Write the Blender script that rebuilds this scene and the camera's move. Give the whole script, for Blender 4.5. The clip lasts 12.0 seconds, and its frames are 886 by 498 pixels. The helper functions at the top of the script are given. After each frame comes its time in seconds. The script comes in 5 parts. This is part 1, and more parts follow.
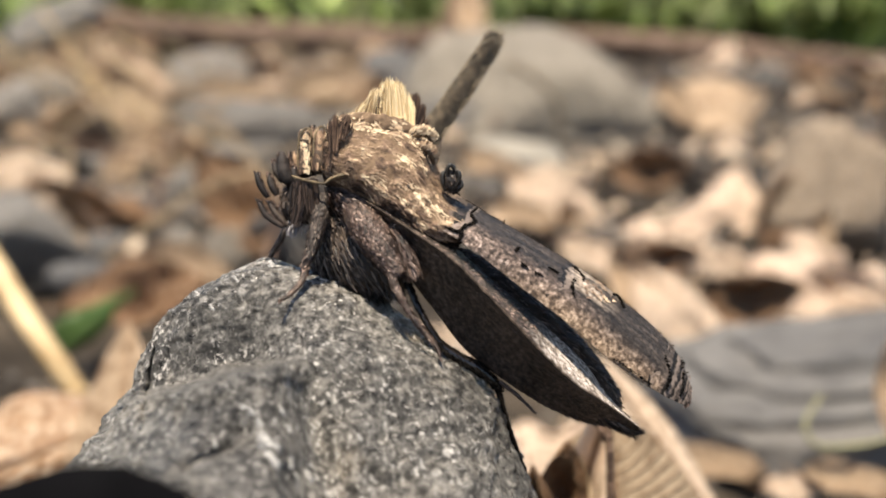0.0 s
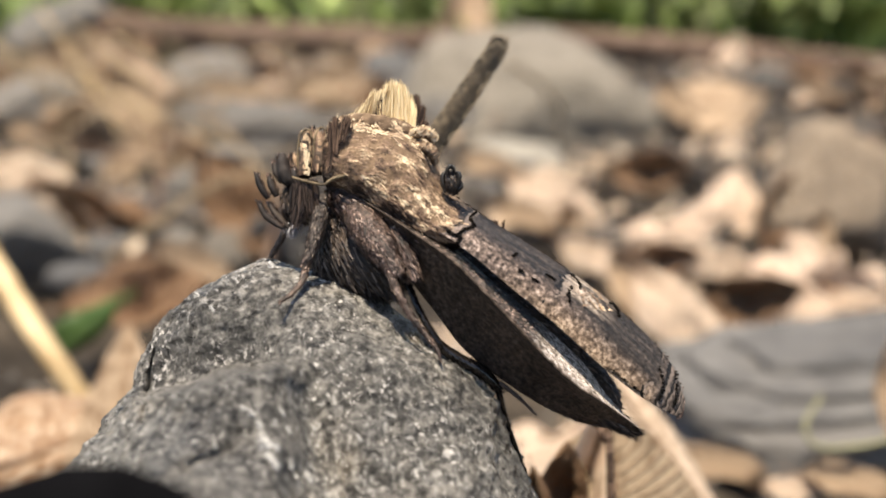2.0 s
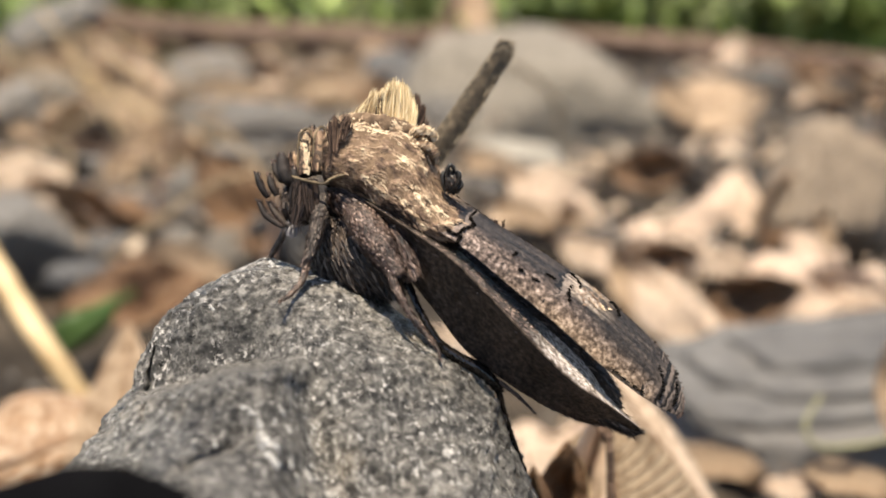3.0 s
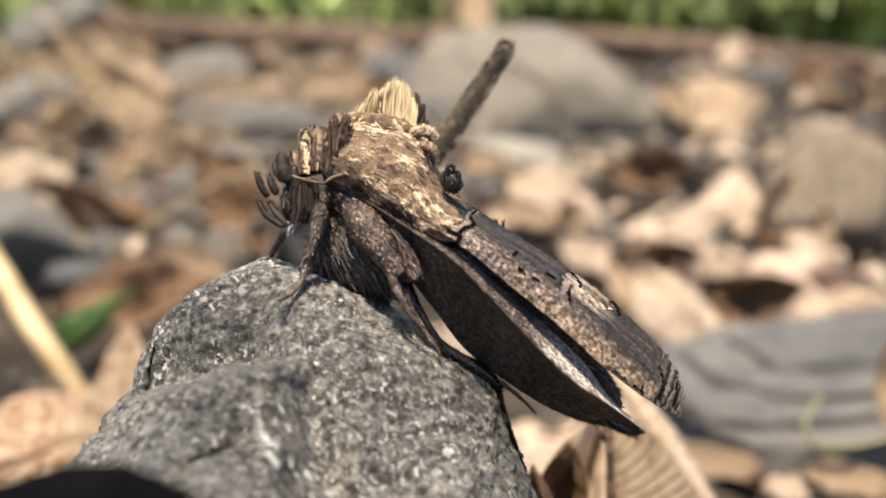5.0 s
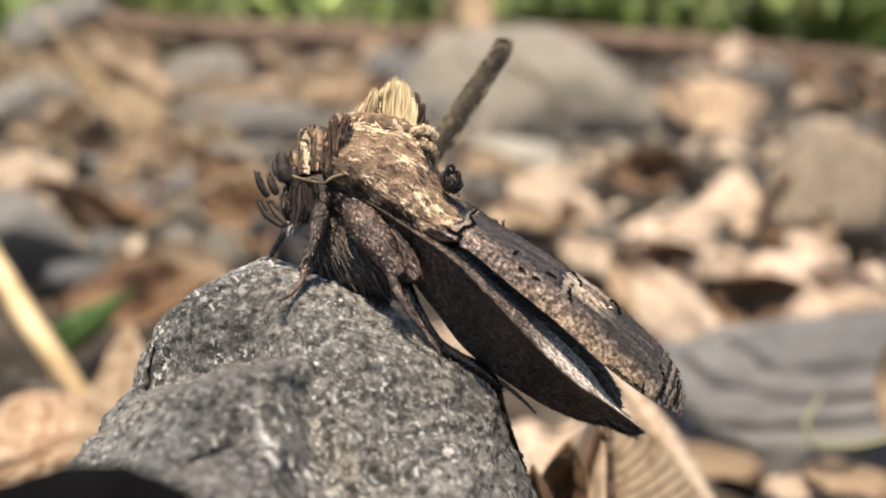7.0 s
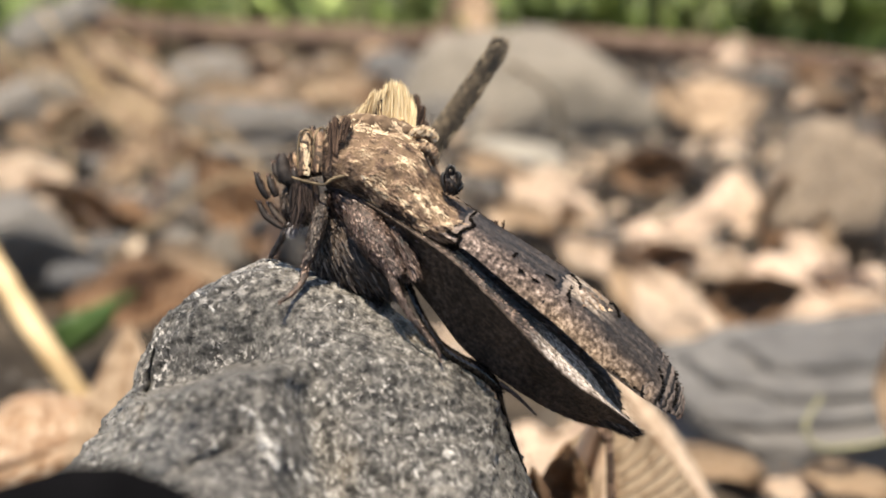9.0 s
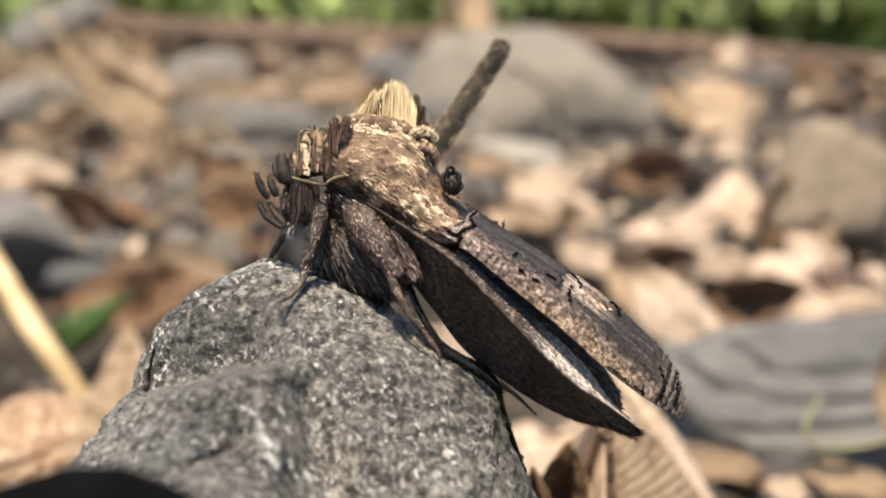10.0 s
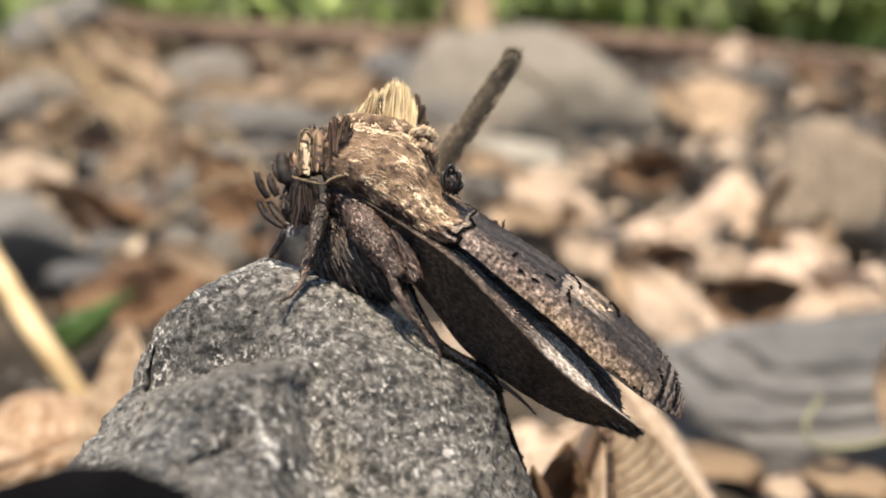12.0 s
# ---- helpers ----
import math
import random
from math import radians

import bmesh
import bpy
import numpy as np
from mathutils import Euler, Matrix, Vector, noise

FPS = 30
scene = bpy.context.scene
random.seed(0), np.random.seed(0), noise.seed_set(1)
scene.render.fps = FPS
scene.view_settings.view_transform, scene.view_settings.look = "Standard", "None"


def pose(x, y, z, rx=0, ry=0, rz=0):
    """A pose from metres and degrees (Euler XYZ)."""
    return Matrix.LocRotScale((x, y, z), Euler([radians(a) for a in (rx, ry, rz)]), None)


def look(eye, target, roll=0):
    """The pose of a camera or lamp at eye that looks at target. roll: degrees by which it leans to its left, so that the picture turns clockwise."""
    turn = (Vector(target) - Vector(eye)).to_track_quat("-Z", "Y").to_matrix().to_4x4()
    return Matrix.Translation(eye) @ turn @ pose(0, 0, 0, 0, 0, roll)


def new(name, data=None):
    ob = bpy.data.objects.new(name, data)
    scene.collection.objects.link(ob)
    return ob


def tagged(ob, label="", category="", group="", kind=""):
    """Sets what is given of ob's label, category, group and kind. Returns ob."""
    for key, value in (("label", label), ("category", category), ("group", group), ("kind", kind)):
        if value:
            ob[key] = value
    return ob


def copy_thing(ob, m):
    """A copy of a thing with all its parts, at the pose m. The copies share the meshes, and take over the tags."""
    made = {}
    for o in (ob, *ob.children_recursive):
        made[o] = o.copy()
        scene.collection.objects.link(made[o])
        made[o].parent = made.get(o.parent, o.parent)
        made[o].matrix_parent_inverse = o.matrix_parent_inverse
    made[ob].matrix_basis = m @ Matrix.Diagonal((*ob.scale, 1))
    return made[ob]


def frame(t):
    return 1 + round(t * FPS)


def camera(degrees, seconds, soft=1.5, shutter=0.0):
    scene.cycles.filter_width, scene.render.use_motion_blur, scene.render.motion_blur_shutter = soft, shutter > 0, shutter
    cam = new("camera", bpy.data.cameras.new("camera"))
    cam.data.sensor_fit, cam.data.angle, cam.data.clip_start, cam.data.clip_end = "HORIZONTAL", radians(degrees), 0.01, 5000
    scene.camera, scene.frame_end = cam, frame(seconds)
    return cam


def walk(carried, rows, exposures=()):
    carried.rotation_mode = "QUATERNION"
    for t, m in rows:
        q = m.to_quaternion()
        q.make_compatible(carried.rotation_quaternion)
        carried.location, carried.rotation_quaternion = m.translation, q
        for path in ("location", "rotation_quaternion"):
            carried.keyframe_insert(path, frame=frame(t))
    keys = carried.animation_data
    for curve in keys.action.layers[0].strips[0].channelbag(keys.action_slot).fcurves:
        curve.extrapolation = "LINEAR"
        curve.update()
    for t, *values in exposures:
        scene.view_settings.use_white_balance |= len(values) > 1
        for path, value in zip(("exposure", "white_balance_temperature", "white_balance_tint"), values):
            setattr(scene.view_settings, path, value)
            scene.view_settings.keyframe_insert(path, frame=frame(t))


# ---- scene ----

# A small camcorder held still, five centimetres from a moth on a stone.
cam = camera(45, 12.0, soft=1.9)
cam.data.dof.use_dof = True
cam.data.dof.focus_distance = 0.0535
cam.data.dof.aperture_fstop = 35
SWAY = [(0, 0.015), (1, 0.02), (1.5, 0.07), (2, 0.07), (2.5, 0.02), (3, 0.03), (5, 0.0), (6, 0.0), (6.5, 0.03), (7, 0.0), (9, 0.08), (9.5, 0.04), (10, 0.08), (10.5, 0.04), (11, 0.04), (11.5, 0.03), (12, 0.05)]
walk(cam, [(t, pose(0, 0, 0.08, 74.97 + a, 0, 0)) for t, a in SWAY], exposures=[(0, 0.83), (3, 0.84), (6, 0.91), (7, 0.86), (9, 0.86), (12, 0.86)])

# ---- light: a sun almost overhead and a clear sky ----
SUN = Vector((-0.08, -0.21, 0.96)).normalized()
sky = bpy.data.worlds.new("sky")
scene.world = sky
sky.use_nodes = True
sn = sky.node_tree.nodes
tex = sn.new("ShaderNodeTexSky")
tex.sky_type, tex.sun_disc = "NISHITA", False
tex.sun_elevation = math.asin(SUN.z)
tex.sun_rotation = math.atan2(SUN.x, SUN.y)
sky.node_tree.links.new(tex.outputs[0], sn["Background"].inputs[0])
sn["Background"].inputs[1].default_value = 0.092
sun = new("sun", bpy.data.lights.new("sun", "SUN"))
sun.data.energy, sun.data.angle, sun.data.color = 4.8, radians(0.5), (1.0, 0.885, 0.715)
sun.matrix_world = look(SUN * 5, (0, 0, 0))

MM = 0.001


# ---- materials ----
def ramp(nt, fac, stops):
    r = nt.nodes.new("ShaderNodeValToRGB")
    while len(r.color_ramp.elements) < len(stops):
        r.color_ramp.elements.new(0.5)
    for e, (p, c) in zip(r.color_ramp.elements, stops):
        e.position, e.color = p, (*c, 1)
    nt.links.new(fac, r.inputs[0])
    return r.outputs[0]


def noise_of(nt, scale, detail=5, rough=0.6, coord="Object", dist=0.0, stretch=None):
    tc = nt.nodes.new("ShaderNodeTexCoord")
    n = nt.nodes.new("ShaderNodeTexNoise")
    n.inputs["Scale"].default_value, n.inputs["Detail"].default_value = scale, detail
    n.inputs["Roughness"].default_value, n.inputs["Distortion"].default_value = rough, dist
    src = tc.outputs[coord]
    if stretch:
        mp = nt.nodes.new("ShaderNodeMapping")
        mp.inputs["Scale"].default_value = stretch
        nt.links.new(src, mp.inputs[0])
        src = mp.outputs[0]
    nt.links.new(src, n.inputs["Vector"])
    return n.outputs["Fac"]


def mix(nt, a, b, fac, mode="MIX"):
    m = nt.nodes.new("ShaderNodeMix")
    m.data_type, m.blend_type = "RGBA", mode
    for sock, v in ((m.inputs[0], fac), (m.inputs[6], a), (m.inputs[7], b)):
        if isinstance(v, (int, float)):
            sock.default_value = v
        elif isinstance(v, tuple):
            sock.default_value = (*v, 1)
        else:
            nt.links.new(v, sock)
    return m.outputs[2]


def calc(nt, op, a, b=0.0, c=0.0):
    m = nt.nodes.new("ShaderNodeMath")
    m.operation = op
    for sock, v in zip(m.inputs, (a, b, c)):
        if isinstance(v, (int, float)):
            sock.default_value = v
        else:
            nt.links.new(v, sock)
    return m.outputs[0]


def bump(nt, height, strength, dist):
    b = nt.nodes.new("ShaderNodeBump")
    b.inputs["Strength"].default_value, b.inputs["Distance"].default_value = strength, dist
    nt.links.new(height, b.inputs["Height"])
    nt.links.new(b.outputs[0], nt.nodes["Principled BSDF"].inputs["Normal"])


def blank(name, rough=0.7, spec=0.4):
    m = bpy.data.materials.new(name)
    m.use_nodes = True
    p = m.node_tree.nodes["Principled BSDF"]
    p.inputs["Roughness"].default_value = rough
    p.inputs["Specular IOR Level"].default_value = spec
    return m, m.node_tree, p


def colour_to(nt, col):
    nt.links.new(col, nt.nodes["Principled BSDF"].inputs["Base Color"])


def simple(name, stops, scale, rough=0.7, spec=0.4, bumped=0.0, bscale=None, bdist=0.001, stretch=None):
    """Noise between the stops at one scale, darker and lighter patches at a larger one, and a fine relief."""
    m, nt, p = blank(name, rough, spec)
    fine = noise_of(nt, scale, 6, 0.65, stretch=stretch)
    col = ramp(nt, fine, stops)
    big = noise_of(nt, scale * 0.17, 3, 0.5)
    col = mix(nt, col, ramp(nt, big, [(0.3, (0.62, 0.6, 0.58)), (0.7, (1.15, 1.12, 1.08))]), 0.8, "MULTIPLY")
    colour_to(nt, col)
    if bumped:
        bump(nt, noise_of(nt, bscale or scale * 2, 6, 0.7, stretch=stretch), bumped, bdist)
    return m


def hairs(name, stops, rough=0.55, spec=0.5, patchy=0):
    """Scales and hairs: each strand takes its own shade."""
    m, nt, p = blank(name, rough, spec)
    g = nt.nodes.new("ShaderNodeNewGeometry")
    col = ramp(nt, g.outputs["Random Per Island"], stops)
    if patchy:
        col = mix(nt, col, ramp(nt, noise_of(nt, patchy, 3, 0.55, dist=0.4), [(0.4, (0.36, 0.31, 0.3)), (0.49, (0.85, 0.8, 0.77)), (0.6, (1.5, 1.43, 1.32))]), 1.0, "MULTIPLY")
    colour_to(nt, col)
    return m


def toned(name, stops, rough=0.6, spec=0.25):
    """Scales that carry their tone in the first coordinate."""
    m, nt, p = blank(name, rough, spec)
    tc = nt.nodes.new("ShaderNodeTexCoord")
    sep = nt.nodes.new("ShaderNodeSeparateXYZ")
    nt.links.new(tc.outputs["UV"], sep.inputs[0])
    g = nt.nodes.new("ShaderNodeNewGeometry")
    colour_to(nt, mix(nt, ramp(nt, sep.outputs[0], stops), ramp(nt, g.outputs["Random Per Island"], [(0.0, (0.82, 0.8, 0.8)), (0.85, (1, 1, 1)), (1.0, (1.3, 1.27, 1.24))]), 1.0, "MULTIPLY"))
    return m


def stone_mat(name, stops, scale, layered=0.0, rough=0.75):
    m, nt, p = blank(name, rough, 0.35)
    oi = nt.nodes.new("ShaderNodeObjectInfo")
    col = ramp(nt, noise_of(nt, scale, 8, 0.7), stops)
    col = mix(nt, col, ramp(nt, noise_of(nt, scale * 0.2, 4, 0.6), [(0.3, (0.7, 0.68, 0.66)), (0.7, (1.2, 1.18, 1.15))]), 1.0, "MULTIPLY")
    col = mix(nt, col, ramp(nt, oi.outputs["Random"], [(0.0, (0.76, 0.76, 0.77)), (0.5, (1, 1, 0.99)), (1.0, (1.2, 1.14, 1.06))]), 1.0, "MULTIPLY")
    if layered:
        bands = noise_of(nt, layered, 5, 0.6, dist=0.6, stretch=(0.25, 1.0, 1.5))
        col = mix(nt, col, ramp(nt, bands, [(0.34, (0.7, 0.68, 0.65)), (0.48, (1, 1, 1)), (0.62, (1.18, 1.16, 1.13))]), 1.0, "MULTIPLY")
    colour_to(nt, col)
    bump(nt, noise_of(nt, scale * 1.5, 8, 0.7), 0.6, 0.004)
    return m


def leaf_mat(name, stops, fine=1.0, veins=0.35, slant=38.0):
    """Dead leaf: side veins, blotches, and each leaf its own tone."""
    m, nt, p = blank(name, 0.5, 0.45)
    tc = nt.nodes.new("ShaderNodeTexCoord")
    sep = nt.nodes.new("ShaderNodeSeparateXYZ")
    nt.links.new(tc.outputs["UV"], sep.inputs[0])
    across = calc(nt, "ABSOLUTE", calc(nt, "SUBTRACT", sep.outputs[1], 0.5))
    phase = calc(nt, "SUBTRACT", calc(nt, "MULTIPLY", sep.outputs[0], 60.0 * max(1.0, fine) ** 0.5), calc(nt, "MULTIPLY", across, slant * max(1.0, fine) ** 0.5))
    vein = calc(nt, "POWER", calc(nt, "ABSOLUTE", calc(nt, "SINE", phase)), 6.0)
    oi = nt.nodes.new("ShaderNodeObjectInfo")
    col = ramp(nt, noise_of(nt, 90 * fine, 6, 0.65), stops)
    col = mix(nt, col, ramp(nt, noise_of(nt, 22, 4, 0.6), [(0.34, (0.45, 0.36, 0.27)), (0.5, (1, 1, 1)), (0.7, (1.15, 1.12, 1.1))]), 0.9, "MULTIPLY")
    col = mix(nt, col, (0.55, 0.42, 0.3), calc(nt, "MULTIPLY", vein, veins), "MULTIPLY")
    col = mix(nt, col, ramp(nt, oi.outputs["Random"], [(0.0, (0.8, 0.77, 0.74)), (0.35, (0.95, 0.93, 0.91)), (0.7, (1.05, 1.02, 1.0)), (1.0, (1.2, 1.18, 1.2))]), 1.0, "MULTIPLY")
    colour_to(nt, col)
    bump(nt, mix(nt, noise_of(nt, 160, 5, 0.6), vein, 0.4), 0.5, 0.002)
    # dry leaves let some light through
    thru = nt.nodes.new("ShaderNodeBsdfTranslucent")
    nt.links.new(col, thru.inputs["Color"])
    both = nt.nodes.new("ShaderNodeMixShader")
    both.inputs[0].default_value = 0.28
    nt.links.new(p.outputs[0], both.inputs[1])
    nt.links.new(thru.outputs[0], both.inputs[2])
    nt.links.new(both.outputs[0], nt.nodes["Material Output"].inputs["Surface"])
    return m


def crystals(nt, scale, keep):
    """Scattered small grains: some of the cells of a Voronoi pattern, drawn out a little."""
    tc = nt.nodes.new("ShaderNodeTexCoord")
    mp = nt.nodes.new("ShaderNodeMapping")
    mp.inputs["Scale"].default_value, mp.inputs["Rotation"].default_value = (1.0, 1.0, 0.6), (0, 0.6, 0)
    nt.links.new(tc.outputs["Object"], mp.inputs[0])
    vo = nt.nodes.new("ShaderNodeTexVoronoi")
    vo.inputs["Scale"].default_value = scale
    nt.links.new(mp.outputs[0], vo.inputs["Vector"])
    sep = nt.nodes.new("ShaderNodeSeparateColor")
    nt.links.new(vo.outputs["Color"], sep.inputs[0])
    near = ramp(nt, vo.outputs["Distance"], [(0.22, (1, 1, 1)), (0.42, (0, 0, 0))])
    some = ramp(nt, sep.outputs[0], [(keep, (0, 0, 0)), (1.0, (1, 1, 1))])
    return mix(nt, near, some, 1.0, "MULTIPLY")


def rock_mat():
    """Dark grey fine-grained stone; pale crystal flecks, with sun glints put into their colour."""
    m, nt, p = blank("rock_grey", 0.5, 0.5)
    base = ramp(nt, noise_of(nt, 1900, 8, 0.8), [(0.4, (0.016, 0.015, 0.014)), (0.5, (0.094, 0.088, 0.08)), (0.6, (0.27, 0.254, 0.232))])
    base = mix(nt, base, ramp(nt, noise_of(nt, 150, 5, 0.65, dist=0.6), [(0.34, (0.42, 0.42, 0.43)), (0.5, (0.95, 0.95, 0.94)), (0.66, (1.75, 1.7, 1.62))]), 1.0, "MULTIPLY")
    base = mix(nt, base, (0.2, 0.15, 0.09), ramp(nt, noise_of(nt, 210, 4, 0.6), [(0.62, (0, 0, 0)), (0.74, (0.4, 0.4, 0.4))]))
    salt = ramp(nt, noise_of(nt, 3800, 5, 0.8, stretch=(1, 1, 0.7)), [(0.56, (0, 0, 0)), (0.61, (1, 1, 1))])
    fleck = mix(nt, mix(nt, salt, crystals(nt, 3100, 0.7), 0.45, "ADD"), crystals(nt, 1700, 0.86), 0.6, "ADD")
    where = ramp(nt, noise_of(nt, 190, 5, 0.7), [(0.4, (0.1, 0.1, 0.1)), (0.6, (1, 1, 1))])
    base = mix(nt, base, (0.84, 0.795, 0.735), mix(nt, fleck, where, 1.0, "MULTIPLY"))
    colour_to(nt, base)
    rgh = ramp(nt, noise_of(nt, 1500, 4, 0.6), [(0.35, (0.5, 0.5, 0.5)), (0.65, (0.2, 0.2, 0.2))])
    nt.links.new(rgh, p.inputs["Roughness"])
    bump(nt, mix(nt, noise_of(nt, 1100, 8, 0.72), noise_of(nt, 350, 5, 0.6), 0.4), 1.0, 0.0008)
    return m


def forewing_mat():
    """Upper side of a forewing: u runs from the base to the tip, v from the costa to the inner edge."""
    m, nt, p = blank("forewing_scales", 0.55, 0.28)
    tc = nt.nodes.new("ShaderNodeTexCoord")
    sep = nt.nodes.new("ShaderNodeSeparateXYZ")
    nt.links.new(tc.outputs["UV"], sep.inputs[0])
    wob = calc(nt, "MULTIPLY", calc(nt, "SUBTRACT", noise_of(nt, 500, 4, 0.6), 0.5), 0.1)
    u = calc(nt, "ADD", sep.outputs[0], wob)
    v = calc(nt, "ADD", sep.outputs[1], calc(nt, "MULTIPLY", wob, 1.3))
    grain = noise_of(nt, 4300, 3, 0.65)
    streak = noise_of(nt, 1.0, 4, 0.6, "UV", 0.6, (5, 17, 1))
    brown = ramp(nt, grain, [(0.37, (0.028, 0.02, 0.016)), (0.5, (0.12, 0.086, 0.07)), (0.6, (0.27, 0.2, 0.165)), (0.68, (0.5, 0.4, 0.345))])
    dark = ramp(nt, grain, [(0.36, (0.018, 0.014, 0.0115)), (0.55, (0.038, 0.03, 0.025)), (0.7, (0.088, 0.071, 0.059))])
    dark = mix(nt, dark, ramp(nt, streak, [(0.36, (0.5, 0.5, 0.5)), (0.5, (1, 1, 1)), (0.66, (1.7, 1.65, 1.6))]), 1.0, "MULTIPLY")
    gold = ramp(nt, grain, [(0.36, (0.09, 0.058, 0.036)), (0.5, (0.27, 0.185, 0.115)), (0.64, (0.62, 0.46, 0.31))])
    shifted = calc(nt, "ADD", v, calc(nt, "MULTIPLY", ramp(nt, u, [(0.55, (0, 0, 0)), (0.72, (1, 1, 1))]), 0.16))
    upper = ramp(nt, shifted, [(0.34, (0, 0, 0)), (0.64, (1, 1, 1))])
    col = mix(nt, brown, dark, upper)
    col = mix(nt, col, gold, ramp(nt, u, [(0.2, (0.5, 0.5, 0.5)), (0.27, (0, 0, 0))]))
    # a paler speckled border along the costa
    border = mix(nt, ramp(nt, u, [(0.45, (0, 0, 0)), (0.62, (1, 1, 1)), (0.86, (1, 1, 1)), (0.9, (0, 0, 0))]),
                 ramp(nt, v, [(0.0, (1, 1, 1)), (0.12, (1, 1, 1)), (0.42, (0, 0, 0))]), 1.0, "MULTIPLY")
    col = mix(nt, col, gold, calc(nt, "MULTIPLY", border, 0.75))
    # grey-brown tip
    tip = ramp(nt, u, [(0.84, (0, 0, 0)), (0.9, (0.8, 0.8, 0.8))])
    col = mix(nt, col, ramp(nt, grain, [(0.38, (0.045, 0.035, 0.029)), (0.52, (0.12, 0.094, 0.078)), (0.66, (0.24, 0.19, 0.158))]), tip)
    # cream patch on the inner side, drawn out into streaks
    patch = mix(nt, ramp(nt, u, [(0.565, (0, 0, 0)), (0.585, (1, 1, 1)), (0.64, (1, 1, 1)), (0.7, (0, 0, 0))]),
                ramp(nt, v, [(0.56, (0, 0, 0)), (0.68, (1, 1, 1)), (0.94, (1, 1, 1)), (1.0, (0.3, 0.3, 0.3))]), 1.0, "MULTIPLY")
    patch = mix(nt, patch, ramp(nt, streak, [(0.4, (0.15, 0.15, 0.15)), (0.52, (1, 1, 1))]), 1.0, "MULTIPLY")
    cream = ramp(nt, grain, [(0.36, (0.2, 0.15, 0.11)), (0.5, (0.44, 0.35, 0.27)), (0.64, (0.74, 0.63, 0.52))])
    col = mix(nt, col, cream, calc(nt, "MULTIPLY", patch, 0.9))
    # wavering dark lines across the wing, close together at the tip, each with a paler companion
    for at, width, cutoff in ((0.275, 0.012, 0.42), (0.46, 0.004, 0.6), (0.565, 0.006, 0.52), (0.71, 0.004, 0.6), (0.845, 0.004, 0.52), (0.895, 0.007, 0.4), (0.925, 0.005, 0.42), (0.955, 0.006, 0.4), (0.98, 0.004, 0.45)):
        away = calc(nt, "SUBTRACT", u, at)
        line = calc(nt, "LESS_THAN", calc(nt, "ABSOLUTE", away), width)
        broken = calc(nt, "GREATER_THAN", noise_of(nt, 700 + at * 300, 2, 0.5), cutoff)
        col = mix(nt, col, (0.009, 0.007, 0.006), calc(nt, "MULTIPLY", line, broken))
        beside = calc(nt, "LESS_THAN", calc(nt, "ABSOLUTE", calc(nt, "SUBTRACT", away, width * 1.9)), width * 0.7)
        col = mix(nt, col, (0.3, 0.24, 0.2), calc(nt, "MULTIPLY", calc(nt, "MULTIPLY", beside, broken), 0.45))
    colour_to(nt, col)
    bump(nt, mix(nt, noise_of(nt, 2600, 4, 0.65), streak, 0.3), 0.9, 0.00022)
    return m


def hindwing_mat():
    """Lower wing with light and shade in its colour: pale speckled upper strip, blackish brown below."""
    m, nt, p = blank("hindwing_lit_shaded", 0.6, 0.22)
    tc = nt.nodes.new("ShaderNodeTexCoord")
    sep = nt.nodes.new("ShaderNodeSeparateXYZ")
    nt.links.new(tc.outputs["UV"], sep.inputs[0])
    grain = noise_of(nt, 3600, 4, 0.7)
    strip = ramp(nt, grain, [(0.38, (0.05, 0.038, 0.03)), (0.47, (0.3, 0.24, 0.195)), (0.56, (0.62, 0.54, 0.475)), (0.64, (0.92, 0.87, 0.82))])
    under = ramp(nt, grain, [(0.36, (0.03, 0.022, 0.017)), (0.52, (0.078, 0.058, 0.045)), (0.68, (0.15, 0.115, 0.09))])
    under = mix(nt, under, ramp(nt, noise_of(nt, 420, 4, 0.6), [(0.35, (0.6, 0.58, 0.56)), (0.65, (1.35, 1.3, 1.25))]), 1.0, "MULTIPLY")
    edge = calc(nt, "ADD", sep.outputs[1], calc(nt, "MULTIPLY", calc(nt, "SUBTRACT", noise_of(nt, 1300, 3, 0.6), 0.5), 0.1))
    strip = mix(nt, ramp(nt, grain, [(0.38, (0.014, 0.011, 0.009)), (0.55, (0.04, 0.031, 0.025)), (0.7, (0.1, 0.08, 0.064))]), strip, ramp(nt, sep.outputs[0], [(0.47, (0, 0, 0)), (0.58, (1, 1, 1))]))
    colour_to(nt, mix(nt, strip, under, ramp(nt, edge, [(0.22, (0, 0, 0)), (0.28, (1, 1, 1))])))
    bump(nt, noise_of(nt, 2600, 4, 0.65), 0.8, 0.0002)
    return m


M_ROCK = rock_mat()
M_FORE = forewing_mat()
# the rock's glints, put into a white flake colour
M_GLINT = simple("glint_white", [(0.36, (0.2, 0.195, 0.19)), (0.56, (0.85, 0.84, 0.82))], 2600, 0.25, 0.6, 0.6, 4000, 0.0003)
M_HIND = hindwing_mat()
M_SKIN = simple("body_brown", [(0.35, (0.028, 0.021, 0.016)), (0.65, (0.115, 0.083, 0.062))], 1500, 0.7, 0.3, 0.6, 2500, 0.0002)
M_FELT = simple("thorax_felt", [(0.35, (0.09, 0.06, 0.04)), (0.65, (0.26, 0.18, 0.115))], 1500, 0.8, 0.2, 0.6, 2500, 0.0002)
M_FARWING = simple("far_wing_scales", [(0.35, (0.07, 0.052, 0.031)), (0.52, (0.14, 0.105, 0.066)), (0.68, (0.25, 0.19, 0.12))], 2600, 0.6, 0.4, 0.7, 3000, 0.0002)
